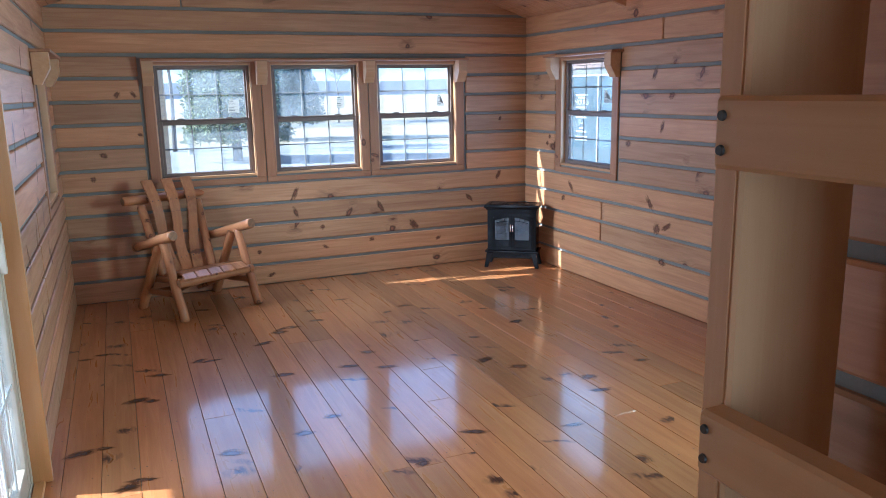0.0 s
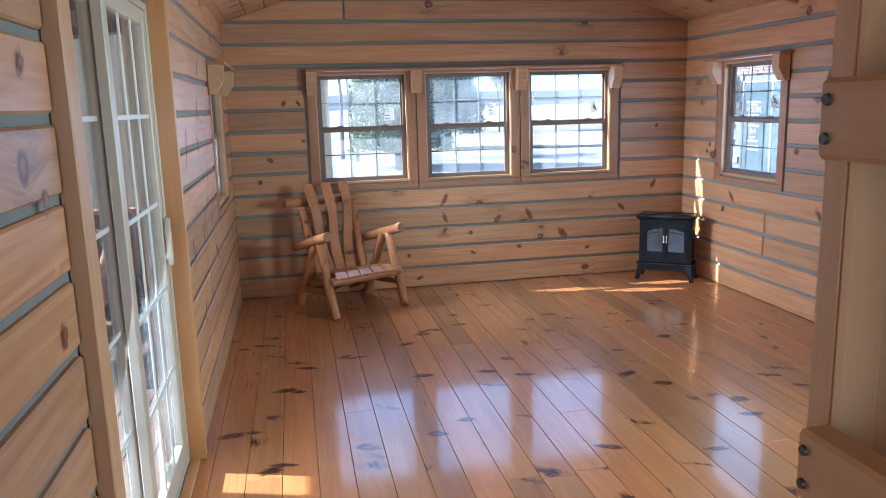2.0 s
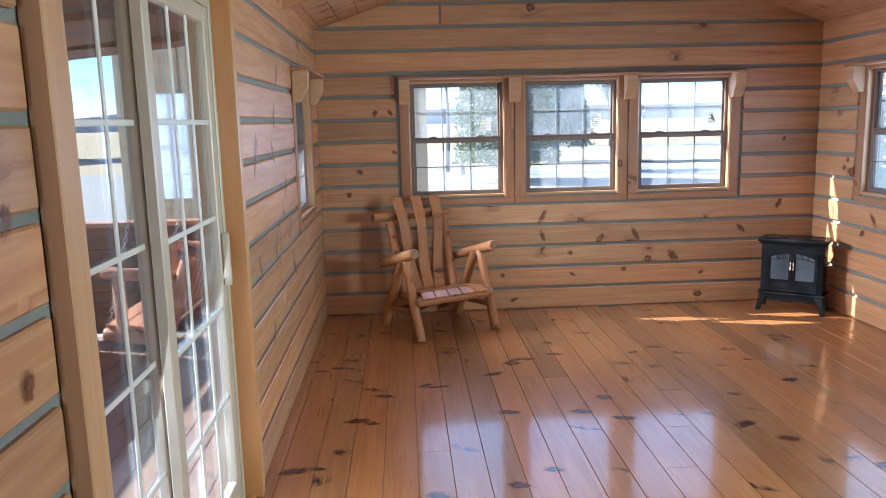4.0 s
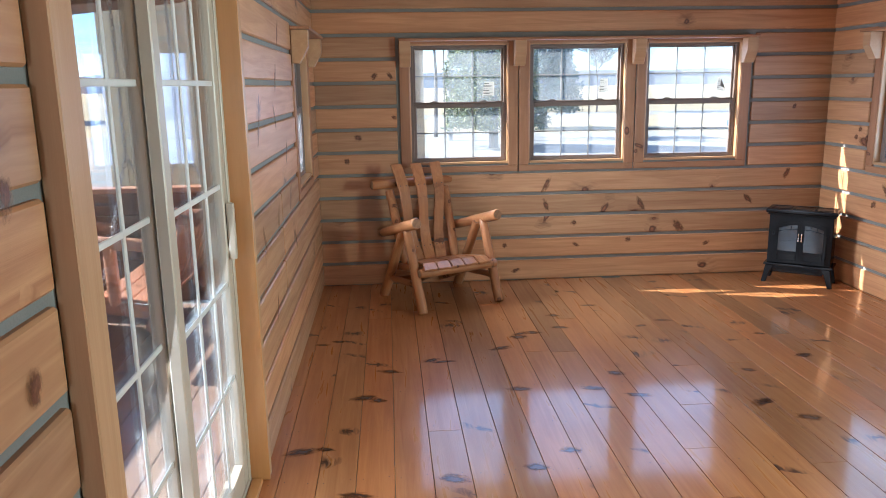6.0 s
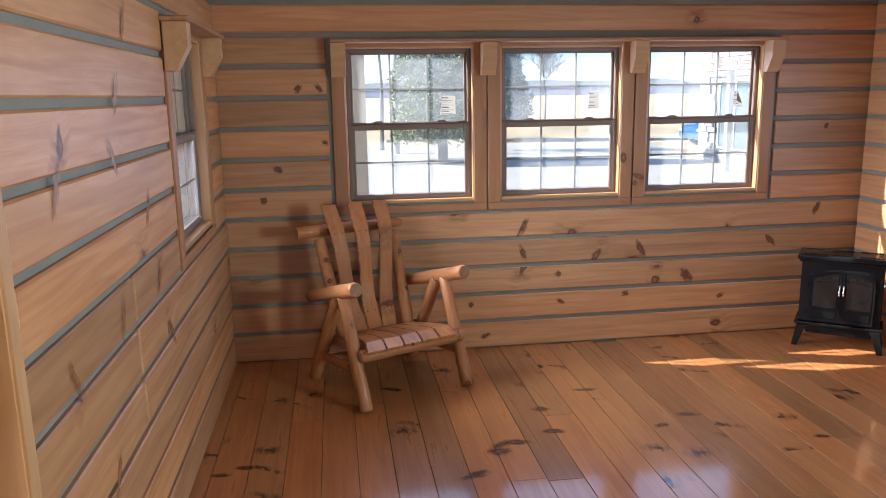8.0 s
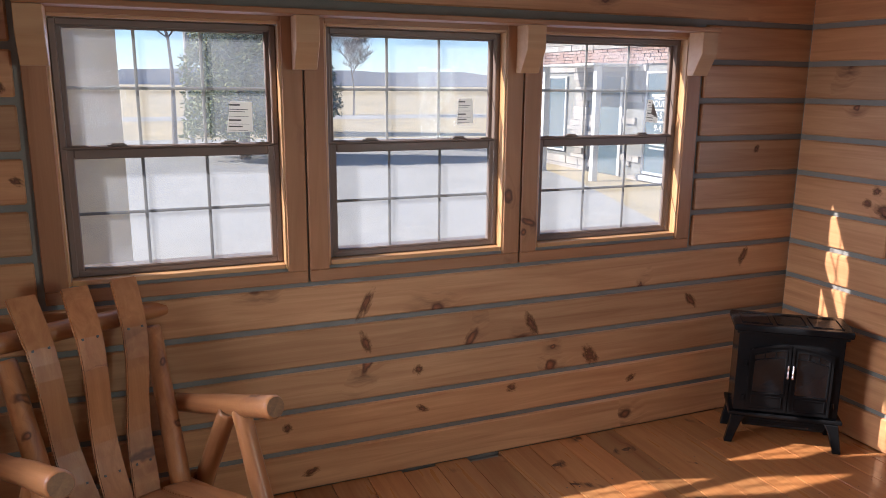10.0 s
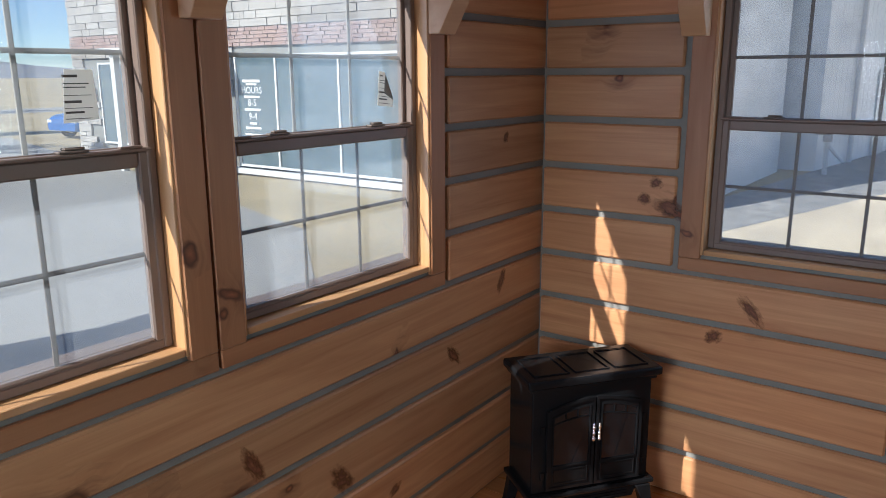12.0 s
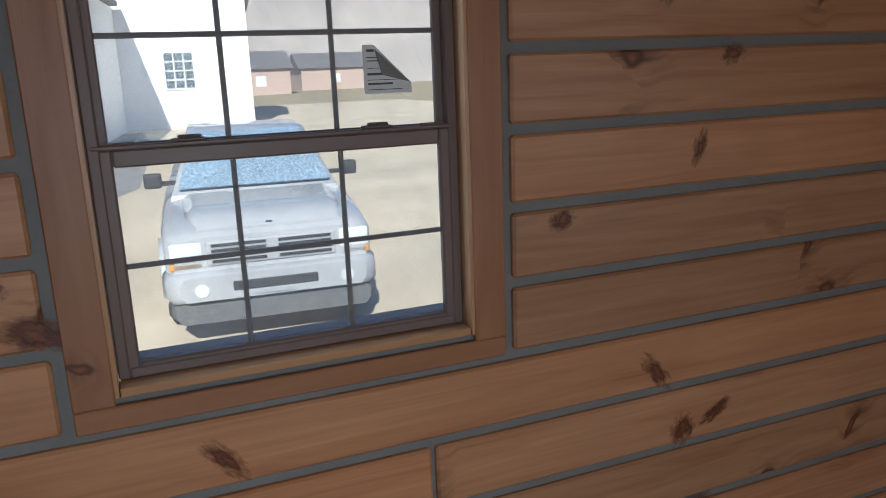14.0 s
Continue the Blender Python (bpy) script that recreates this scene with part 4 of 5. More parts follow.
for sg in (-1, 1):
    x0, x1 = (SX0 + 0.050, mid - 0.003) if sg < 0 else (mid + 0.003, SX1 - 0.042)
    hl = sg > 0
    outer = arch(x0, x1, 0.172, 0.500, 0.035, high_left=hl)
    leaf = part("stove_door", prism(outer, SY0 - 0.012, SY0 - 0.001, 0.002), MAT_IRON, stove, "arched black door leaf")
    part("door_rim", outline_ring(outer, arch(x0 + 0.010, x1 - 0.010, 0.182, 0.490, 0.033, high_left=hl), SY0 - 0.018, SY0 - 0.012), MAT_IRON, leaf)
    g = arch(x0 + 0.024, x1 - 0.020, 0.262, 0.470, 0.030, high_left=hl)
    part("glass", prism(g, SY0 - 0.0145, SY0 - 0.0125), MAT_STOVEGLASS, leaf, "dark reflective glass")
    part("glass_rim", outline_ring(arch(x0 + 0.019, x1 - 0.015, 0.257, 0.475, 0.031, high_left=hl), g, SY0 - 0.0185, SY0 - 0.0125), MAT_IRON, leaf)
    part("lower_panel", ring(x0 + 0.022, x1 - 0.020, 0.190, 0.246, 0.005, SY0 - 0.0165, SY0 - 0.0125, 0.001), MAT_IRON, leaf)
    gx0, gx1 = x0 + 0.024, x1 - 0.020
    bars = []
    for i in range(10):
        u = i / 9
        bars.append((gx0 + (gx1 - gx0) * u, 0.437 - 0.022 * (1 - (math.cos(u * math.pi / 2) if hl else math.sin(u * math.pi / 2)))))
    bm = bmesh.new()
    for (xa, za), (xb, zb) in zip(bars, bars[1:]):
        vs = [bm.verts.new((xx, yy, zz)) for xx, zz in ((xa, za - 0.002), (xb, zb - 0.002), (xb, zb + 0.002), (xa, za + 0.002)) for yy in (SY0 - 0.0175, SY0 - 0.0150)]
        for f in ((0, 2, 4, 6), (1, 7, 5, 3), (0, 1, 3, 2), (4, 5, 7, 6)):
            bm.faces.new([vs[q] for q in f])
    bmesh.ops.recalc_face_normals(bm, faces=bm.faces)
    part("glazing_bar", bm, MAT_IRON, leaf)
    for k in (1, 2):
        xx = gx0 + (gx1 - gx0) * k / 3
        part("glazing_bar", box(xx - 0.002, xx + 0.002, SY0 - 0.0175, SY0 - 0.0150, 0.432, 0.462), MAT_IRON, leaf, "", Matrix.Identity(4))
    hx = mid + sg * 0.011
    bm = bmesh.new()
    for z, r in ((0.402, 0.005), (0.392, 0.0065), (0.380, 0.0045), (0.368, 0.0065), (0.357, 0.005), (0.349, 0.007)):
        bmesh.ops.create_icosphere(bm, subdivisions=2, radius=r, matrix=Matrix.Translation((hx, SY0 - 0.026, z)) @ Matrix.Diagonal((1, 1, 1.3, 1)))
    part("door_knob", bm, MAT_CHROME, leaf, "small scrolled chrome handle", None, True)
    for z in (0.225, 0.395):
        hxx = x0 - 0.012 if sg < 0 else x1 + 0.012
        bm = box(hxx - 0.008, hxx + 0.008, SY0 - 0.010, SY0 - 0.001, z - 0.014, z + 0.014, 0.002)
        part("hinge", bm, MAT_IRON, leaf)
for sx in (SX0 - 0.004, SX1 + 0.004):
    for sy in (SY0 - 0.006, SY1 - 0.012):
        s = -1 if sx < 0 else 1
        bm = prism([(0.0, 0.139), (-s * 0.060, 0.139), (-s * 0.040, 0.100), (-s * 0.012, 0.010), (-s * 0.012, 0.0), (s * 0.024, 0.0), (s * 0.022, 0.012), (s * 0.010, 0.075)], -0.018, 0.018, 0.003)
        part("leg", bm, MAT_IRON, stove, "", Matrix.Translation((sx, sy, 0)))

# ---- nail heads in the floor ----
bm = bmesh.new()
x = X_L - 0.02 - 0.5 * PLANK
rnd = random.Random(11)
while x < X_R:
    for j in range(20):
        y = Y_F + 0.25 + j * 0.45
        for o in (0.03, PLANK - 0.03):
            px, py = x + o + rnd.uniform(-0.008, 0.008), y + rnd.uniform(-0.02, 0.02)
            if X_L + 0.01 < px < X_R - 0.01 and y < Y_B - 0.03:
                bmesh.ops.create_circle(bm, cap_ends=True, segments=6, radius=0.0032, matrix=Matrix.Translation((px, py, 0.0012)))
    x += PLANK
tagged(part("floor_nails", bm, MAT_BOLT), "small dark nail heads in the floor planks", "nails", kind="stuff")

# ---- outside: ground, paving, distance ----
GROUND_Z = -0.62
MAT_GROUND = paint("dry_winter_grass", (0.40, 0.32, 0.19), 0.95, vary=0.25, scale=0.35, relief=0.6, grit=25.0)
MAT_PAVE = paint("pale_gravel_paving", (0.33, 0.315, 0.29), 0.9, vary=0.12, scale=0.5, relief=0.5, grit=45.0)
# grey gravel, its tone darkened in part for the building's shade
MAT_GRAVEL = paint("shaded_gravel_bed", (0.30, 0.29, 0.28), 0.95, vary=0.35, scale=3.0, relief=0.9, grit=30.0)
MAT_SAND = paint("pale_sandy_lot", (0.68, 0.57, 0.42), 0.95, vary=0.18, scale=0.5, relief=0.4, grit=40.0)
MAT_CREAM = paint("cream_siding", (0.82, 0.68, 0.45), 0.6, vary=0.05, scale=2.0)
MAT_WHITE = paint("white_metal_siding", (0.87, 0.87, 0.86), 0.5, vary=0.04, scale=1.0)
MAT_ROOF = paint("grey_roofing", (0.16, 0.15, 0.15), 0.8, vary=0.2)
MAT_REDROOF = paint("red_metal_roof", (0.34, 0.05, 0.045), 0.5, vary=0.1)
MAT_BLUEWALL = paint("blue_grey_siding", (0.16, 0.22, 0.32), 0.6, vary=0.08)
MAT_DARKGLASS = paint("building_glass", (0.10, 0.14, 0.16), 0.06, vary=0.1, coat=1.0, relief=0.0)
MAT_WHITEPAINT = paint("white_paint", (0.68, 0.671, 0.646), 0.45, vary=0.04)
MAT_BARK = paint("grey_bark", (0.16, 0.13, 0.11), 0.9, vary=0.3, scale=12.0, relief=0.6)
MAT_POLE = paint("weathered_pole", (0.48, 0.45, 0.42), 0.9, vary=0.2)
# the haze of distance is mixed into this pale blue-grey colour
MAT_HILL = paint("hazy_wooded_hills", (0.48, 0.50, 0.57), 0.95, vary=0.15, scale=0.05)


def island_mat(name, a, b, rough=0.85):
    """Colour varies from piece to piece of one joined mesh."""
    m, nt, bsdf = material(name)
    g = nt.nodes.new("ShaderNodeNewGeometry")
    tc = nt.nodes.new("ShaderNodeTexCoord")
    n = noise_tex(nt, tc.outputs["Object"], 9.0, 4.0)
    f = calc(nt, "ADD", calc(nt, "MULTIPLY", g.outputs["Random Per Island"], 0.7), calc(nt, "MULTIPLY", n, 0.3))
    nt.links.new(ramp(nt, f, [(0.15, a), (0.85, b)]), bsdf.inputs["Base Color"])
    bsdf.inputs["Roughness"].default_value = rough
    bump(nt, bsdf, n, 0.3, 0.01)
    return m


MAT_STONE = island_mat("pale_ledge_stone", (0.30, 0.27, 0.24), (0.44, 0.41, 0.37))
MAT_BRICK = island_mat("red_brick", (0.27, 0.165, 0.135), (0.36, 0.25, 0.21))
# brick paled to stand in for haze over the far houses
MAT_FARBRICK = island_mat("hazy_pink_brick", (0.42, 0.30, 0.25), (0.48, 0.36, 0.30))
MAT_NEEDLE = island_mat("evergreen_foliage", (0.13, 0.17, 0.075), (0.30, 0.31, 0.14))
MAT_NEEDLE.node_tree.nodes["Principled BSDF"].inputs["Roughness"].default_value = 0.7

tagged(part("ground", box(-900, 900, -900, 900, GROUND_Z - 1.0, GROUND_Z), MAT_GROUND), "dry tan winter grass reaching to the horizon", "ground", kind="structure")


def sheet(name, pts, z, mat, label, category):
    bm = bmesh.new()
    bm.faces.new([bm.verts.new((x, y, z)) for x, y in pts])
    bmesh.ops.recalc_face_normals(bm, faces=bm.faces)
    if bm.faces[:][0].normal.z < 0:
        bmesh.ops.reverse_faces(bm, faces=bm.faces)
    return tagged(part(name, bm, mat), label, category, kind="structure")


sheet("pavement", [(-30, 6.8), (3.0, 6.8), (8.5, 13.0), (10.5, 19.0), (12.0, 26.0), (14, 34), (-30, 40)], GROUND_Z + 0.004, MAT_PAVE, "pale gravel yard behind the cabin", "paving")
sheet("road", [(-200, 44), (200, 58), (200, 64), (-200, 50)], GROUND_Z + 0.008, MAT_PAVE, "pale road across the fields", "road")
sheet("road", [(-40, -30), (-7.5, -30), (-7.5, 8.0), (-40, 22)], GROUND_Z + 0.012, MAT_PAVE, "pale gravel drive beyond the porch", "road")
sheet("pavement", [(5.0, -14), (60, -14), (60, 5.5), (18.0, 7.0), (12.2, 8.5), (5.0, 9.5)], GROUND_Z + 0.016, MAT_SAND, "pale sandy lot under the truck", "paving")
# gravel whose outline also follows the shade of the white building
sheet("gravel_bed", [(11.0, 8.2), (16.4, 6.7), (18.8, 5.8), (30.0, 5.2), (37.0, 5.4), (37.0, 6.1), (19.5, 8.3), (14.0, 8.95), (11.0, 8.95)], GROUND_Z + 0.020, MAT_GRAVEL, "grey gravel bed beside the white building", "gravel")


def hills():
    bm = bmesh.new()
    rnd2 = random.Random(3)
    prev = None
    for k in range(181):
        a = 2 * math.pi * k / 180
        r = 620
        h = 10 + 5 * noise.noise((a * 3, 0, 0)) + 5 * noise.noise((a * 11, 2, 0)) + rnd2.uniform(0, 1.2)
        row = (bm.verts.new((r * math.sin(a), r * math.cos(a), GROUND_Z)), bm.verts.new((r * math.sin(a), r * math.cos(a), max(3, h))))
        if prev:
            bm.faces.new((prev[0], row[0], row[1], prev[1]))
        prev = row
    return bm


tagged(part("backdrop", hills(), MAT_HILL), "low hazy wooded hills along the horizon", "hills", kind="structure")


def ridge(x, y0, y1, height, seed):
    """A wooded rise with a ragged crest, sloping up from its foot to its far side."""
    bm = bmesh.new()
    rnd2 = random.Random(seed)
    n = 90
    rows = []
    for k in range(n + 1):
        u = k / n
        y = y0 + (y1 - y0) * u
        h = height * (0.9 + 0.1 * math.sin(u * 5 + 1)) + rnd2.uniform(-0.3, 0.5)
        rows.append([bm.verts.new(p) for p in ((x, y, GROUND_Z), (x + 30, y, GROUND_Z + 0.55 * h), (x + 60, y, GROUND_Z + h), (x + 61, y, GROUND_Z))])
    for p, q in zip(rows, rows[1:]):
        for k in range(3):
            bm.faces.new((p[k], q[k], q[k + 1], p[k + 1]))
    bmesh.ops.recalc_face_normals(bm, faces=bm.faces)
    return bm


# brown lightened so that the colour itself carries the far haze
MAT_RIDGE = paint("hazy_bare_winter_woods", (0.44, 0.385, 0.34), 0.95, vary=0.12, scale=0.12, relief=0.2, grit=2.0)
tagged(part("backdrop", ridge(150, -160, 45, 36, 9), MAT_RIDGE), "brown wooded rise beyond the lot", "hills", kind="structure")


# ---- trees ----
def tapered(bm, a, b, r0, r1, n=6):
    a, b = Vector(a), Vector(b)
    q = (b - a).to_track_quat("Z", "Y").to_matrix()
    ra = [bm.verts.new(a + q @ Vector((r0 * math.cos(2 * math.pi * k / n), r0 * math.sin(2 * math.pi * k / n), 0))) for k in range(n)]
    rb = [bm.verts.new(b + q @ Vector((r1 * math.cos(2 * math.pi * k / n), r1 * math.sin(2 * math.pi * k / n), 0))) for k in range(n)]
    for k in range(n):
        bm.faces.new((ra[k], ra[(k + 1) % n], rb[(k + 1) % n], rb[k]))


def grow(bm, rnd2, p, way, length, r, depth):
    """A limb in short bent pieces, with side limbs."""
    steps = 4
    for s in range(steps):
        q = p + way * (length / steps)
        r2 = r * (1 - 0.16)
        tapered(bm, p, q, r, r2, 6 if depth > 1 else 4)
        p, r = q, r2
        way = (way + Vector((rnd2.uniform(-0.22, 0.22), rnd2.uniform(-0.22, 0.22), rnd2.uniform(-0.05, 0.16)))).normalized()
        if depth > 0 and s >= (1 if depth > 3 else 0):
            for _ in range(2 if depth > 1 else 1):
                ang = rnd2.uniform(0, 2 * math.pi)
                side = Vector((math.cos(ang), math.sin(ang), rnd2.uniform(0.1, 0.6)))
                grow(bm, rnd2, p, (way * 0.55 + side * 0.75).normalized(), length * rnd2.uniform(0.5, 0.66), max(r * 0.6, 0.013), depth - 1)


def bare_tree(x, y, height, seed, depth=4):
    t = thing("bare_tree", pose(x, y, GROUND_Z), "leafless deciduous tree with fine bare twigs", "tree", "trees in the yard")
    rnd2 = random.Random(seed)
    bm = bmesh.new()
    tapered(bm, (0, 0, -0.1), (0.05, 0, height * 0.22), height * 0.011, height * 0.0085, 9)
    part("trunk", bm, MAT_BARK, t)
    bm = bmesh.new()
    grow(bm, rnd2, Vector((0.05, 0, height * 0.21)), Vector((0, 0, 1)), height * 0.42, height * 0.0085, depth)
    part("limbs", bm, MAT_BARK, t)
    return t


def evergreen(x, y, height, radius, seed, mat, label, cone=0.48):
    t = thing("evergreen_tree", pose(x, y, GROUND_Z), label, "tree", "trees in the yard")
    rnd2 = random.Random(seed)
    bm = bmesh.new()
    tapered(bm, (0, 0, -0.1), (0, 0, height * 0.9), radius * 0.09, 0.03, 8)
    for _ in range(60):
        u, a = rnd2.uniform(0.08, 0.85), rnd2.uniform(0, 2 * math.pi)
        l = radius * (1 - u) ** 0.6 * 0.8
        tapered(bm, (0, 0, height * u), (l * math.cos(a), l * math.sin(a), height * u + 0.25 * l), 0.035, 0.008, 4)
    part("trunk", bm, MAT_BARK, t)
    bm = bmesh.new()
    for _ in range(4600):
        u = rnd2.uniform(0.05, 1.0) ** 0.8
        a = rnd2.uniform(0, 2 * math.pi)
        lump = 1 + 0.28 * noise.noise((math.cos(a) * 1.7, math.sin(a) * 1.7, u * 5 + seed))
        rr = radius * max(0.05, (1 - u) ** cone) * lump * rnd2.uniform(0.2, 1.0) ** 0.5
        c = Vector((rr * math.cos(a), rr * math.sin(a), 0.15 + (height - 0.2) * u))
        size = rnd2.uniform(0.10, 0.23)
        for _ in range(14):
            d = Vector((rnd2.gauss(0, 1), rnd2.gauss(0, 1), rnd2.gauss(0.25, 0.7))).normalized()
            p = c + d * size * rnd2.uniform(0.15, 0.75)
            w = Vector((rnd2.gauss(0, 1), rnd2.gauss(0, 1), rnd2.gauss(0, 1))).normalized().cross(d).normalized() * size * 0.16
            bm.faces.new([bm.verts.new(q) for q in (p - w, p + w, p + d * size * 0.55 + w * 0.3, p + d * size * 0.55 - w * 0.3)])
    part("crown", bm, mat, t, "feathery green crown")
    return t


evergreen(3.85, 27.0, 6.0, 2.0, 4, MAT_NEEDLE, "broad yellow-green cedar with feathery sunlit foliage")
MAT_SPRUCE = island_mat("blue_green_spruce_foliage", (0.07, 0.12, 0.10), (0.17, 0.24, 0.20))
evergreen(7.9, 38.0, 7.5, 2.1, 6, MAT_SPRUCE, "tall blue-green spruce narrowing to its top", 0.75)
bare_tree(2.2, 33.0, 9.0, 7, 4)
bare_tree(15.8, 57.0, 6.8, 21, 4)
bare_tree(9.5, 60.0, 6.5, 9, 3)
bare_tree(16.5, 85.0, 7.0, 12, 3)
bm = bmesh.new()
tapered(bm, (0, 0, -0.2), (0, 0, 9.0), 0.11, 0.08, 10)
pl = thing("utility_pole", pose(2.65, 31.0, GROUND_Z), "grey weathered wooden utility pole", "pole")
part("shaft", bm, MAT_POLE, pl)


# ---- buildings ----
def block_wall(y0, y1, z0, z1, mat_sizes, holes, x, seed, thick=0.05):
    """Laid stones or bricks on a wall that faces -x, joined; sizes are (course, shortest, longest, joint)."""
    bm = bmesh.new()
    rnd2 = random.Random(seed)
    course, lo, hi, joint = mat_sizes
    z = z0
    while z < z1 - 0.02:
        h = min(course * rnd2.choice((0.7, 1.0, 1.0, 1.3)) if hi > 2 * lo else course, z1 - z)
        y = y0 - rnd2.uniform(0, lo)
        while y < y1:
            w = rnd2.uniform(lo, hi)
            a, b = max(y, y0), min(y + w - joint, y1)
            if b - a > 0.03 and not any(a < hb and b > ha and z < hd and z + h > hc for ha, hb, hc, hd in holes):
                d = rnd2.uniform(0, 0.025)
                add_box(bm, x - thick - d, x, a, b, z, z + h - joint)
            y += w
        z += h
    return bm


def shop_window(parent, x, y0, y1, z0, z1, bars):
    w = part("window", box(x - 0.02, x + 0.02, y0, y1, z0, z1), MAT_DARKGLASS, parent, "large shop window reflecting the fields")
    for a, b, c, d in ((y0, y1, z0, z0 + 0.05), (y0, y1, z1 - 0.05, z1), (y0, y0 + 0.05, z0 + 0.05, z1 - 0.05), (y1 - 0.05, y1, z0 + 0.05, z1 - 0.05)):
        part("frame_bar", box(x - 0.05, x - 0.021, a, b, c, d), MAT_WHITEPAINT, w)
    for yy in bars:
        part("frame_bar", box(x - 0.05, x - 0.021, yy - 0.025, yy + 0.025, z0 + 0.051, z1 - 0.051), MAT_WHITEPAINT, w)
    return w


office = thing("stone_office", pose(0, 0, 0), "low office faced in pale ledge stone with a red brick band", "building")
OX, OY0, OY1 = 12.1, 9.0, 25.4
part("wall", box(OX, OX + 7, OY0, OY1, GROUND_Z - 0.05, 4.1), MAT_CHINK, office)
holes = [(11.0, 18.75, -0.45, 2.0), (22.2, 24.2, -0.2, 1.9), (19.6, 20.8, GROUND_Z, 1.9)]
part("side_cladding", box(OX + 0.02, OX + 7, OY0 - 0.03, OY0 - 0.002, GROUND_Z - 0.05, 4.1), MAT_WHITE, office, "white metal cladding on the side wall")
part("stone_facing", block_wall(OY0, OY1, GROUND_Z, 2.16, (0.16, 0.25, 0.8, 0.014), holes, OX, 2), MAT_STONE, office, "pale ledge stones")["kind"] = "stuff"
part("brick_band", block_wall(OY0, OY1, 2.16, 2.56, (0.078, 0.2, 0.215, 0.012), [], OX, 3, 0.06), MAT_BRICK, office, "red brick band")["kind"] = "stuff"
part("stone_facing", block_wall(OY0, OY1, 2.56, 4.05, (0.16, 0.25, 0.9, 0.014), [], OX, 4), MAT_STONE, office, "pale ledge stones")["kind"] = "stuff"
part("roof", box(OX - 0.15, OX + 7.2, OY0 - 0.2, OY1 + 0.2, 4.11, 4.35, 0.02), MAT_ROOF, office)
shop_window(office, OX - 0.03, 11.0, 18.7, -0.42, 1.98, (13.5, 15.6, 17.4))
shop_window(office, OX - 0.03, 22.25, 24.15, -0.18, 1.88, (23.2,))
part("sill", box(OX - 0.16, OX - 0.052, 10.9, 18.8, -0.58, -0.46, 0.01), MAT_WHITEPAINT, office, "pale stone sill")
dr = part("door", box(OX - 0.03, OX + 0.01, 19.65, 20.75, GROUND_Z + 0.02, 1.85), MAT_DARKGLASS, office, "glazed entry door")
for yy in (19.68, 20.72):
    part("frame_bar", box(OX - 0.06, OX - 0.031, yy - 0.05, yy + 0.05, GROUND_Z + 0.02, 1.85), MAT_WHITEPAINT, dr)
for yy in (19.1, 21.5):
    part("porch_post", box(OX - 1.25, OX - 1.10, yy - 0.075, yy + 0.075, GROUND_Z, 2.1, 0.008), MAT_WHITEPAINT, office, "white porch post")
part("porch_roof", box(OX - 1.45, OX - 0.062, 18.9, 21.8, 2.1, 2.15, 0.01), MAT_WHITEPAINT, office)


def lettering(text, size, m, parent, mat, label=""):
    cu = bpy.data.curves.new("lettering", "FONT")
    cu.body, cu.size, cu.align_x, cu.extrude = text, size, "CENTER", 0.002
    tmp = bpy.data.objects.new("tmp", cu)
    scene.collection.objects.link(tmp)
    dg = bpy.context.evaluated_depsgraph_get()
    me = bpy.data.meshes.new_from_object(tmp.evaluated_get(dg))
    bpy.data.objects.remove(tmp)
    me.materials.clear()
    me.materials.append(mat)
    ob = new("lettering", me)
    ob.parent = parent
    ob.matrix_basis = m
    if label:
        ob["label"] = label
    return ob


hours = thing("hours_sign", pose(OX - 0.055, 18.2, 0.95, 90, 0, -90), "white opening hours lettering on the shop window", "sign")
for txt, z, size in (("HOURS", 0.22, 0.20), ("8-5", -0.05, 0.21), ("9-4", -0.34, 0.21)):
    lettering(txt, size, pose(0, z, 0), hours, MAT_WHITEPAINT)
for z, w, h in ((0.48, 0.56, 0.06), (0.41, 0.34, 0.04), (0.145, 0.5, 0.05), (-0.125, 0.52, 0.05), (-0.42, 0.22, 0.05), (-0.52, 0.5, 0.05), (-0.66, 0.56, 0.035), (-0.75, 0.56, 0.035)):
    part("letter_bar", box(-w / 2, w / 2, z - h / 2, z + h / 2, 0.0, 0.004), MAT_WHITEPAINT, hours)

barn = thing("white_building", pose(38.2, 6.0, 0, 0, 0, -7), "white metal building with a long wing in shade", "building")
part("wall", box(0, 14, -5.46, 9, GROUND_Z - 0.05, 5.4), MAT_WHITE, barn)
part("wing", box(-18.8, -0.002, 0, 9, GROUND_Z - 0.05, 4.6), MAT_WHITE, barn, "shaded white metal wing")
for k in range(48):
    xx = -18.7 + k * 0.385
    part("siding_rib", box(xx - 0.02, xx + 0.02, -0.005, -0.001, GROUND_Z, 4.59), MAT_WHITE, barn)
part("roof", prism([(-0.4, 5.41), (14.4, 5.41), (7, 7.6)], -5.85, 9.3), MAT_ROOF, barn)
part("wing_roof", box(-19.1, -0.41, -0.3, 9.3, 4.61, 4.8), MAT_ROOF, barn)
bw = part("window", box(-0.04, -0.002, -3.05, -1.81, 1.14, 2.70), MAT_DARKGLASS, barn, "gridded window")
for k in range(4):
    yy = -3.05 + 1.24 * k / 3
    part("muntin", box(-0.08, -0.041, yy - 0.03, yy + 0.03, 1.14, 2.70), MAT_WHITEPAINT, bw)
for k in range(5):
    zz = 1.14 + 1.56 * k / 4
    part("muntin", box(-0.085, -0.042, -3.10, -1.76, zz - 0.03, zz + 0.03), MAT_WHITEPAINT, bw)
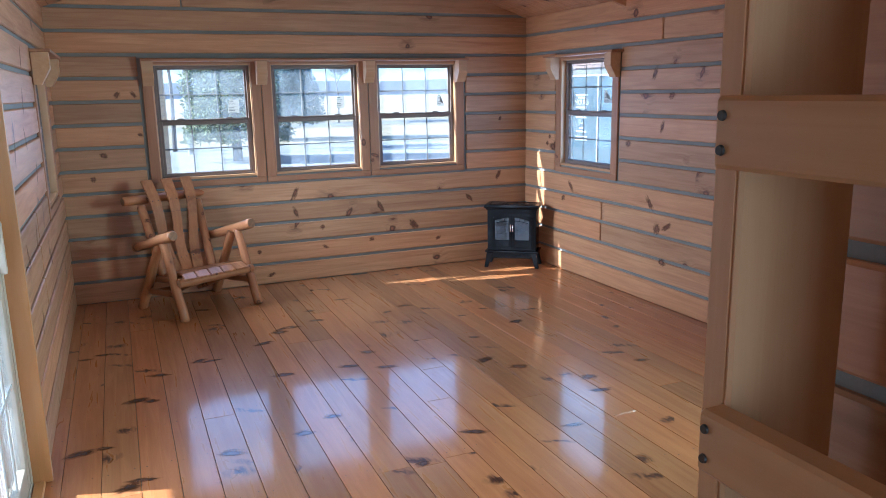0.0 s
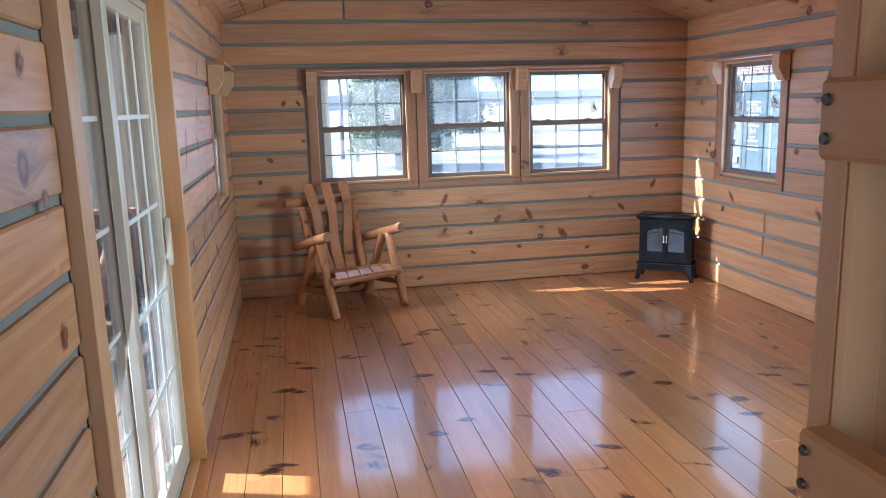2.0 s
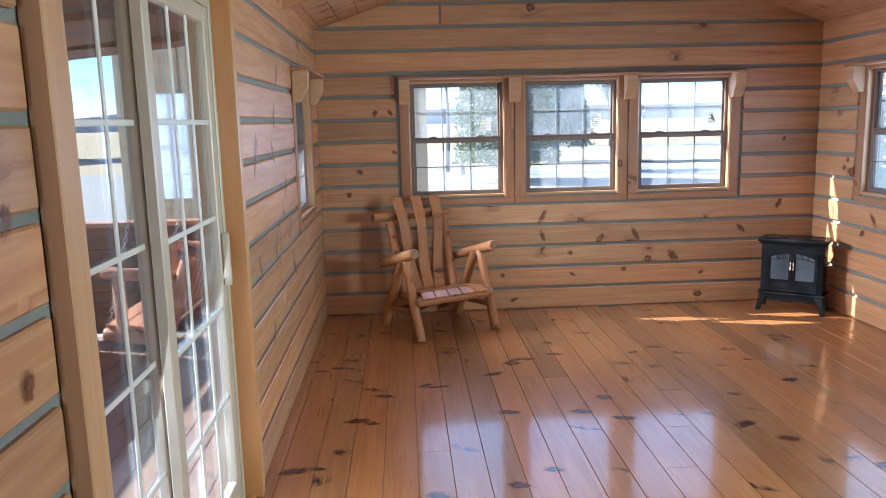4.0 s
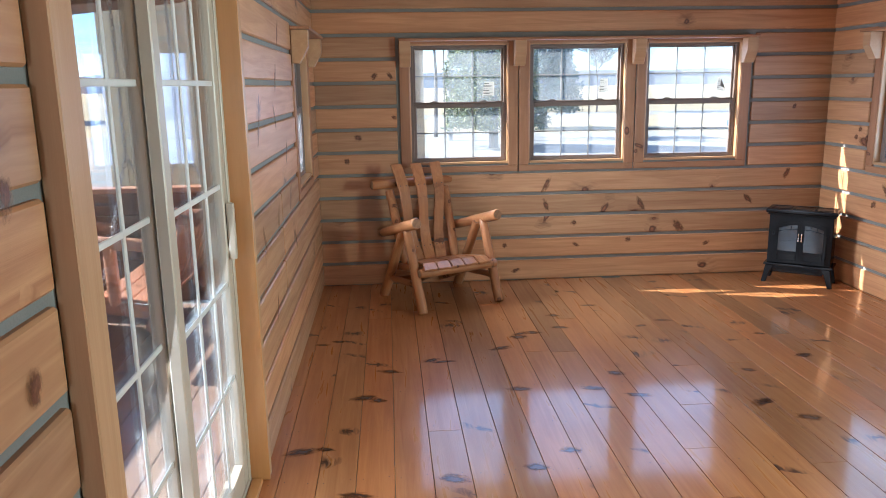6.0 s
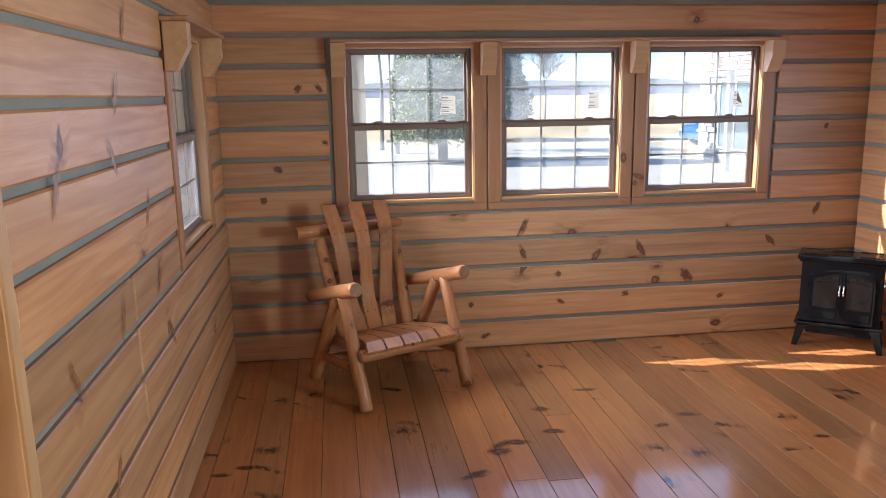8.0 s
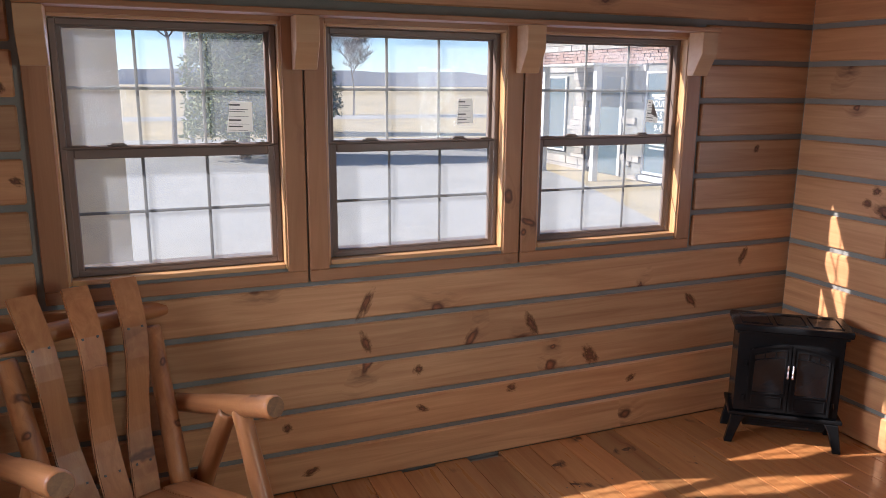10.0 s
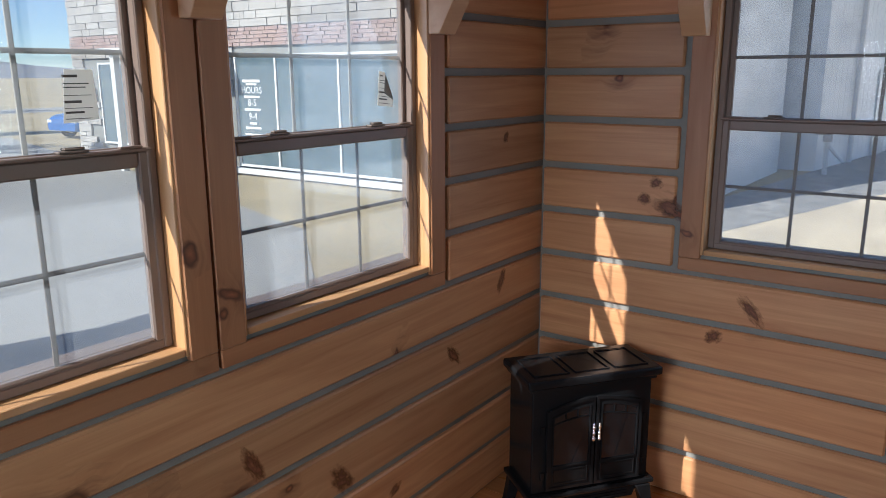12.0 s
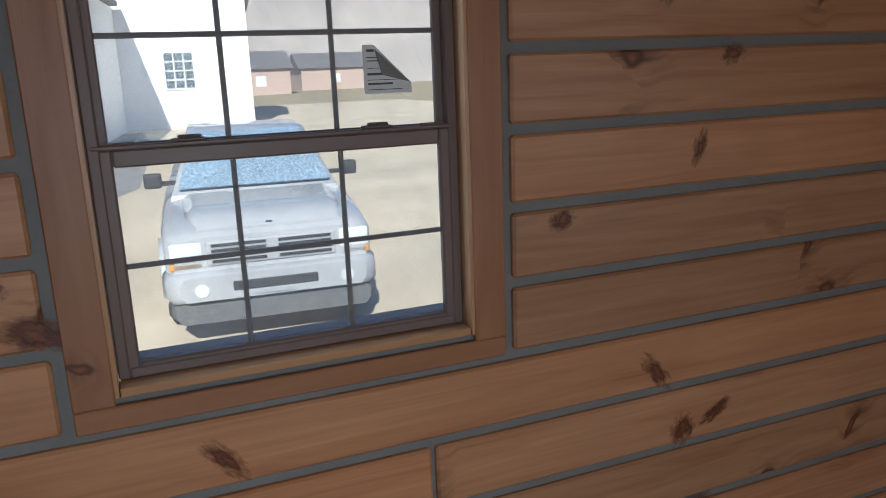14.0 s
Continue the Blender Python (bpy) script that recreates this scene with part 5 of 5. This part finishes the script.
for xx in (-14.5, -9.0):
    part("door", box(xx, xx + 1.1, -0.06, -0.031, GROUND_Z, 1.6), MAT_WHITEPAINT, barn, "tall plain door")
part("downpipe", box(-16.6, -16.5, -0.14, -0.031, GROUND_Z, 4.5, 0.02), MAT_WHITEPAINT, barn)
for k, (hx, hy, w) in enumerate(((95, -9, 7), (110, -22, 10))):
    h = thing("far_house", pose(hx, hy, GROUND_Z), "small far brick house with a grey roof", "house", "far houses")
    part("wall", box(0, 8, -w / 2, w / 2, -0.1, 3.0), MAT_FARBRICK, h)
    part("roof", prism([(-0.5, 3.01), (8.5, 3.01), (4, 5.2)], -w / 2 - 0.4, w / 2 + 0.4), MAT_ROOF, h)
    part("window", box(-0.03, -0.002, -0.6, 0.6, 1.0, 2.2), MAT_WHITEPAINT, h)

hyd = thing("yard_hydrant", pose(19.0, 8.0, GROUND_Z), "grey-white yard hydrant on the gravel bed", "hydrant")
bm = bmesh.new()
tapered(bm, (0, 0, -0.05), (0, 0, 0.72), 0.055, 0.05, 10)
part("standpipe", bm, MAT_WHITEPAINT, hyd)
bm = bmesh.new()
tapered(bm, (0, 0, 0.66), (0.02, -0.34, 0.30), 0.045, 0.035, 8)
part("spout", bm, MAT_WHITEPAINT, hyd)
part("head", box(-0.08, 0.08, -0.09, 0.09, 0.72, 0.86, 0.03, 2), MAT_POLE, hyd)
part("lever", box(-0.02, 0.02, -0.10, 0.26, 0.865, 0.895, 0.008), MAT_POLE, hyd)

shed = thing("cream_shed", pose(0, 0, 0), "cream painted garden shed with vertical grooves", "shed")
part("wall", box(-2.66, 0.55, 8.6, 12.6, GROUND_Z + 0.1, 2.55), MAT_CREAM, shed)
for k in range(11):
    xx = -2.66 + 0.16 + k * 0.305
    part("batten", box(xx - 0.012, xx + 0.012, 8.585, 8.5995, GROUND_Z + 0.1, 2.5), MAT_CREAM, shed)
part("roof", prism([(-2.9, 2.551), (0.79, 2.551), (-1.05, 3.5)], 8.4, 12.8), MAT_ROOF, shed)
part("skid", box(-2.6, 0.5, 8.7, 12.5, GROUND_Z - 0.02, GROUND_Z + 0.099), MAT_BARK, shed)

hall = thing("red_roofed_hall", pose(0, 0, 0), "blue-grey hall with a red metal roof across the drive", "building")
part("wall", box(-46, -26, 48, 60, GROUND_Z, 2.6), MAT_BLUEWALL, hall)
part("roof", prism([(47.4, 2.61), (60.6, 2.61), (54, 5.0)], -0.5, 20.5), MAT_REDROOF, hall, "red metal roof", pose(-26, 0, 0, 0, 0, 90))


# ---- vehicles ----
def loft(sections, cap=True):
    """Skins a row of closed outlines with as many points each."""
    bm = bmesh.new()
    rows = [[bm.verts.new(p) for p in s] for s in sections]
    n = len(rows[0])
    for p, q in zip(rows, rows[1:]):
        for k in range(n):
            f = bm.faces.new((p[k], p[(k + 1) % n], q[(k + 1) % n], q[k]))
            f.smooth = True
    if cap:
        bm.faces.new(list(reversed(rows[0])))
        bm.faces.new(rows[-1])
    bmesh.ops.recalc_face_normals(bm, faces=bm.faces)
    return bm


def body_section(x, half, z0, z1, r=0.10, tuck=0.04):
    return [(x, -half + tuck, z0), (x, half - tuck, z0), (x, half, z0 + r), (x, half, z1 - r * 1.2), (x, half - r * 0.5, z1 - r * 0.3), (x, half - r * 1.8, z1),
            (x, -half + r * 1.8, z1), (x, -half + r * 0.5, z1 - r * 0.3), (x, -half, z1 - r * 1.2), (x, -half, z0 + r)]


MAT_TRUCK = paint("white_truck_paint", (0.46, 0.47, 0.49), 0.25, vary=0.02, coat=0.8, relief=0.0)
MAT_BLUECAR = paint("blue_car_paint", (0.03, 0.12, 0.36), 0.25, vary=0.03, coat=0.8, relief=0.0)
MAT_BLACKPLASTIC = paint("black_plastic", (0.03, 0.03, 0.03), 0.6)
# black raised to mottled grey: the haze before the truck is in the colour
MAT_VALANCE = paint("hazy_valance", (0.13, 0.13, 0.13), 0.8, vary=0.35, scale=20.0)
MAT_GREYPLASTIC = paint("grey_bumper", (0.42, 0.43, 0.45), 0.45, vary=0.08)
MAT_WINDSCREEN = paint("frosted_windscreen", (0.24, 0.34, 0.44), 0.55, vary=0.85, scale=45.0, coat=0.0)
MAT_LAMP = paint("headlamp_lens", (0.72, 0.74, 0.74), 0.15, vary=0.05, coat=1.0)
MAT_AMBER = paint("amber_lens", (0.62, 0.30, 0.08), 0.25, coat=0.8)
MAT_TYRE = paint("tyre_rubber", (0.02, 0.02, 0.02), 0.8)


def wheel(parent, x, y, r, w):
    bm = bmesh.new()
    bmesh.ops.create_cone(bm, cap_ends=True, segments=24, radius1=r, radius2=r, depth=w)
    bmesh.ops.bevel(bm, geom=[e for e in bm.edges if abs(e.calc_face_angle(0)) > 1], offset=0.025, segments=2, affect="EDGES")
    t = part("wheel", bm, MAT_TYRE, parent, "black tyre", pose(x, y, r, 90, 0, 0))
    bm = bmesh.new()
    bmesh.ops.create_cone(bm, cap_ends=True, segments=16, radius1=r * 0.6, radius2=r * 0.56, depth=w + 0.01)
    part("rim", bm, MAT_CHROME, t)


truck = thing("pickup_truck", pose(8.20, 4.86, GROUND_Z, 0, 0, -4), "white pickup truck parked facing the cabin, windscreen frosted", "truck")
H = 0.87
part("body", loft([body_section(0.10, H - 0.10, 0.48, 0.93), body_section(0.22, H - 0.03, 0.42, 0.99), body_section(0.7, H, 0.40, 1.04), body_section(1.35, H, 0.40, 1.10), body_section(3.1, H, 0.40, 1.10), body_section(4.9, H, 0.42, 1.06), body_section(5.0, H - 0.04, 0.46, 1.0)]), MAT_TRUCK, truck)
hood = part("hood", loft([[(0.16, -0.62, 0.955), (0.16, 0.62, 0.955), (0.16, 0.55, 0.985), (0.16, -0.55, 0.985)], [(0.6, -0.68, 1.02), (0.6, 0.68, 1.02), (0.6, 0.58, 1.075), (0.6, -0.58, 1.075)], [(1.35, -0.72, 1.08), (1.35, 0.72, 1.08), (1.35, 0.62, 1.135), (1.35, -0.62, 1.135)]]), MAT_TRUCK, truck)
part("cab", loft([[(1.22, -0.78, 1.07), (1.22, 0.78, 1.07), (1.24, 0.76, 1.12), (1.24, -0.76, 1.12)], [(1.62, -0.72, 1.07), (1.62, 0.72, 1.07), (1.62, 0.64, 1.44), (1.62, -0.64, 1.44)], [(1.98, -0.74, 1.07), (1.98, 0.74, 1.07), (1.98, 0.57, 1.655), (1.98, -0.57, 1.655)], [(2.8, -0.74, 1.07), (2.8, 0.74, 1.07), (2.8, 0.57, 1.68), (2.8, -0.57, 1.68)], [(3.05, -0.74, 1.07), (3.05, 0.74, 1.07), (3.0, 0.56, 1.62), (3.0, -0.56, 1.62)]]), MAT_TRUCK, truck)
bm = bmesh.new()
bm.faces.new([bm.verts.new(p) for p in ((1.262, -0.70, 1.16), (1.262, 0.70, 1.16), (1.600, 0.60, 1.435), (1.945, 0.52, 1.625), (1.945, -0.52, 1.625), (1.600, -0.60, 1.435))])
bmesh.ops.recalc_face_normals(bm, faces=bm.faces)
bmesh.ops.solidify(bm, geom=bm.faces[:], thickness=0.012)
bmesh.ops.translate(bm, verts=bm.verts, vec=(-0.03, 0, 0.02))
part("windscreen", bm, MAT_WINDSCREEN, truck, "frosted blue windscreen")
grille = part("grille", box(0.075, 0.125, -0.52, 0.52, 0.70, 0.90, 0.02, 2), MAT_GREYPLASTIC, truck, "silver grille with dark slots")
for s in (-1, 1):
    for k in range(4):
        z = 0.735 + 0.043 * k
        part("slot", box(0.066, 0.078, min(s * 0.05, s * 0.48), max(s * 0.05, s * 0.48), z - 0.012, z + 0.012), MAT_BLACKPLASTIC, grille)
    part("headlight", box(0.09, 0.20, min(s * 0.55, s * 0.80), max(s * 0.55, s * 0.80), 0.74, 0.90, 0.02, 2), MAT_LAMP, truck, "clear headlight")
    part("turn_signal", box(0.10, 0.20, min(s * 0.55, s * 0.81), max(s * 0.55, s * 0.81), 0.675, 0.735, 0.012), MAT_AMBER, truck, "amber turn signal")
    mir = part("mirror", box(1.36, 1.46, min(s * 0.84, s * 1.00), max(s * 0.84, s * 1.00), 1.18, 1.32, 0.03, 2), MAT_BLACKPLASTIC, truck, "black door mirror")
    part("mirror_arm", box(1.39, 1.43, min(s * 0.70, s * 0.84), max(s * 0.70, s * 0.84), 1.20, 1.24), MAT_BLACKPLASTIC, mir)
    wheel(truck, 0.95, s * 0.74, 0.36, 0.24)
    wheel(truck, 4.1, s * 0.74, 0.36, 0.24)
    part("fender_flare", loft([[(0.50, s * 0.90, 0.36), (0.50, s * 0.84, 0.36), (0.55, s * 0.84, 0.36), (0.55, s * 0.90, 0.36)], [(0.62, s * 0.905, 0.70), (0.62, s * 0.84, 0.70), (0.68, s * 0.84, 0.66), (0.68, s * 0.905, 0.66)], [(0.95, s * 0.91, 0.80), (0.95, s * 0.84, 0.80), (0.95, s * 0.84, 0.75), (0.95, s * 0.91, 0.75)], [(1.28, s * 0.905, 0.70), (1.28, s * 0.84, 0.70), (1.22, s * 0.84, 0.66), (1.22, s * 0.905, 0.66)]]), MAT_TRUCK, truck)
bumper = part("bumper", loft([body_section(-0.02, 0.74, 0.44, 0.64, 0.05), body_section(0.06, 0.84, 0.42, 0.66, 0.05), body_section(0.30, 0.885, 0.42, 0.66, 0.05)]), MAT_GREYPLASTIC, truck, "grey front bumper")
part("air_slot", box(-0.03, 0.0, -0.34, 0.34, 0.50, 0.58, 0.01), MAT_BLACKPLASTIC, bumper)
for s in (-1, 1):
    bm = bmesh.new()
    bmesh.ops.create_cone(bm, cap_ends=True, segments=16, radius1=0.055, radius2=0.05, depth=0.03)
    part("fog_light", bm, MAT_LAMP, bumper, "", pose(-0.015, s * 0.58, 0.53, 0, 90, 0))
part("valance", loft([body_section(0.04, 0.78, 0.24, 0.425, 0.05), body_section(0.30, 0.86, 0.22, 0.425, 0.05)]), MAT_VALANCE, truck, "grey-black lower valance, paled for haze")
part("emblem", box(0.19, 0.23, -0.03, 0.03, 0.985, 1.005, 0.006), MAT_CHROME, hood)
part("plate", box(-0.035, -0.022, -0.15, 0.15, 0.46, 0.49), MAT_GREYPLASTIC, bumper)

car = thing("parked_car", pose(14.7, 31.5, GROUND_Z, 0, 0, 8), "small blue car parked by the stone office", "car")
part("body", loft([body_section(0.0, 0.72, 0.30, 0.70), body_section(0.3, 0.86, 0.24, 0.82), body_section(1.1, 0.88, 0.24, 0.92), body_section(3.6, 0.88, 0.24, 0.96), body_section(4.2, 0.74, 0.34, 0.86)]), MAT_BLUECAR, car)
part("cabin", loft([body_section(1.0, 0.74, 0.88, 0.95, 0.03), body_section(1.7, 0.68, 0.88, 1.38, 0.08), body_section(2.9, 0.68, 0.88, 1.40, 0.08), body_section(3.7, 0.72, 0.88, 1.0, 0.03)]), MAT_DARKGLASS, car, "dark glazed cabin")
part("roof", box(1.75, 2.9, -0.55, 0.55, 1.39, 1.425, 0.012), MAT_BLUECAR, car)
for xx in (0.85, 3.4):
    for s in (-1, 1):
        wheel(car, xx, s * 0.78, 0.31, 0.2)
for s in (-1, 1):
    part("headlight", box(-0.01, 0.14, min(s * 0.5, s * 0.76), max(s * 0.5, s * 0.76), 0.56, 0.68, 0.02), MAT_LAMP, car)

# ---- porch ----
porch = thing("porch_deck", None, "tan board porch deck along the cabin", "deck", kind="structure")
PX0, PX1, PY0, PY1 = -2.45, -0.47, -1.5, 6.35
part("joists", box(PX0, PX1, PY0, PY1, -0.25, -0.085), MAT_EXT, porch)
nb = 14
for k in range(nb):
    w = (PX1 - PX0) / nb
    board("deck_board", MAT_DECK, porch, PY1 - PY0, w - 0.006, 0.028, Matrix.Translation((PX0 + (k + 0.5) * w, 0.5 * (PY0 + PY1), -0.055)) @ pose(0, 0, 0, 0, 0, 90), 0.003)
for k, yy in enumerate((0.2, 3.2, 6.1)):
    for xx in (-2.2, -0.8):
        tagged(part("pier", box(xx - 0.12, xx + 0.12, yy - 0.12, yy + 0.12, GROUND_Z - 0.02, -0.251, 0.01), MAT_CHINK), "grey block pier under the porch", "pier", "porch piers", "structure")


def half_wall(name, a, b, along_x):
    rail = thing(name, None, "dark red log half wall round the porch", "railing")
    L = b - a
    for k in range(5):
        z = 0.09 + k * 0.165
        m = (Matrix.Translation((0.5 * (a + b), PY1 - 0.12, z)) if along_x else Matrix.Translation((PX0 + 0.08, 0.5 * (a + b), z)) @ pose(0, 0, 0, 0, 0, 90))
        bm = box(-L / 2, L / 2, -0.045, 0.045, -0.081, 0.081, 0.022, 2)
        part("log_rail", bm, MAT_EXT, rail, "", m)
    m = (Matrix.Translation((0.5 * (a + b), PY1 - 0.12, 0.850)) if along_x else Matrix.Translation((PX0 + 0.08, 0.5 * (a + b), 0.850)) @ pose(0, 0, 0, 0, 0, 90))
    part("cap_board", box(-L / 2, L / 2, -0.07, 0.07, -0.018, 0.018, 0.004), MAT_SWING, rail, "", m)
    return rail


half_wall("porch_half_wall", -2.28, -0.50, True)
half_wall("porch_half_wall", 3.9, 6.05, False)
half_wall("porch_half_wall", -1.4, 1.6, False)
for xx, yy in ((PX0 + 0.08, 6.18), (PX0 + 0.08, 3.75), (PX0 + 0.08, 1.75), (PX0 + 0.08, -1.45)):
    tagged(part("porch_post", box(-0.07, 0.07, -0.07, 0.07, 0.0, 1.858, 0.01), MAT_EXT, None, "", pose(xx, yy, -0.055)), "dark red square porch post", "post", "porch posts", "structure")
tagged(part("porch_beam", box(PX0, PX0 + 0.16, PY0, PY1 + 0.2, 1.806, 2.06, 0.008), MAT_EXT), "dark red beam under the porch eave", "beam", kind="structure")
for k in range(7):
    yy = -1.2 + 1.2 * k
    bm = prism([(PX1 - 0.02, 2.29), (PX0 - 0.1, 2.065), (PX0 - 0.1, 1.985 + 0.078), (PX1 - 0.02, 2.20)], -0.02, 0.02)
    tagged(part("porch_rafter", bm, MAT_EXT, None, "", pose(0, yy, 0)), "dark red rafter of the porch roof", "rafter", "porch rafters", "structure")

swing = thing("porch_swing", pose(-1.22, 5.42, 0.0), "red-stained log porch swing hung on chains", "swing")
S = MAT_SWING
for k, yy in enumerate((-0.53, 0.53)):
    pole("armrest", swing, (-0.26, yy, 0.73), (0.16, yy, 0.69), 0.038, seed=50 + k, mat=S, label="round log armrest")
    pole("seat_bearer", swing, (-0.28, yy, 0.36), (0.12, yy, 0.30), 0.040, seed=52 + k, mat=S)
    pole("arm_post", swing, (-0.17, yy, 0.33), (-0.17, yy, 0.71), 0.036, seed=54 + k, mat=S)
    pole("back_post", swing, (0.03, yy, 0.20), (0.27, yy, 0.86), 0.052, 0.046, seed=56 + k, mat=S, label="thick red log back post")
pole("back_rail", swing, (0.25, -0.56, 0.80), (0.25, 0.56, 0.80), 0.032, seed=60, mat=S)
pole("back_rail", swing, (0.10, -0.52, 0.42), (0.10, 0.52, 0.42), 0.030, seed=61, mat=S)
pole("front_rail", swing, (-0.24, -0.56, 0.34), (-0.24, 0.56, 0.34), 0.034, seed=62, mat=S)
for k in range(4):
    board("seat_slat", S, swing, 1.08, 0.088, 0.02, Matrix.Translation((-0.22 + 0.093 * k, 0, 0.415 - 0.012 * k)) @ pose(0, 0, 0, 0, 8, 0) @ pose(0, 0, 0, 0, 0, 90), 0.004)
for k in range(8):
    yy = -0.45 + 0.9 * k / 7
    m = Matrix.Translation((0.165, yy, 0.62)) @ pose(0, 0, 0, 0, 20, 0) @ pose(0, 0, 0, 0, -90, 0)
    board("back_slat", S, swing, 0.46, 0.075, 0.018, m, 0.004)


def chain(a, b, parent):
    """A row of oval links from a to b."""
    a, b = Vector(a), Vector(b)
    L = (b - a).length
    n = max(2, int(L / 0.030))
    bm = bmesh.new()
    q = (b - a).to_track_quat("Z", "Y").to_matrix().to_4x4()
    for i in range(n):
        c = a + (b - a) * ((i + 0.5) / n)
        m = Matrix.Translation(c) @ q @ Matrix.Rotation(radians(90 * (i % 2)), 4, "Z")
        for k in range(8):
            t0, t1 = 2 * math.pi * k / 8, 2 * math.pi * (k + 1) / 8
            p0 = m @ Vector((0.010 * math.cos(t0), 0, 0.020 * math.sin(t0)))
            p1 = m @ Vector((0.010 * math.cos(t1), 0, 0.020 * math.sin(t1)))
            tapered(bm, p0, p1, 0.0028, 0.0028, 4)
    part("chain", bm, MAT_CHAIN, parent, "galvanised chain")


for yy in (-0.53, 0.53):
    chain((-0.25, yy, 0.40), (-0.03, yy, 1.20), swing)
    chain((0.22, yy, 0.76), (-0.03, yy, 1.20), swing)
    chain((-0.03, yy, 1.20), (-0.03, yy, 2.13), swing)
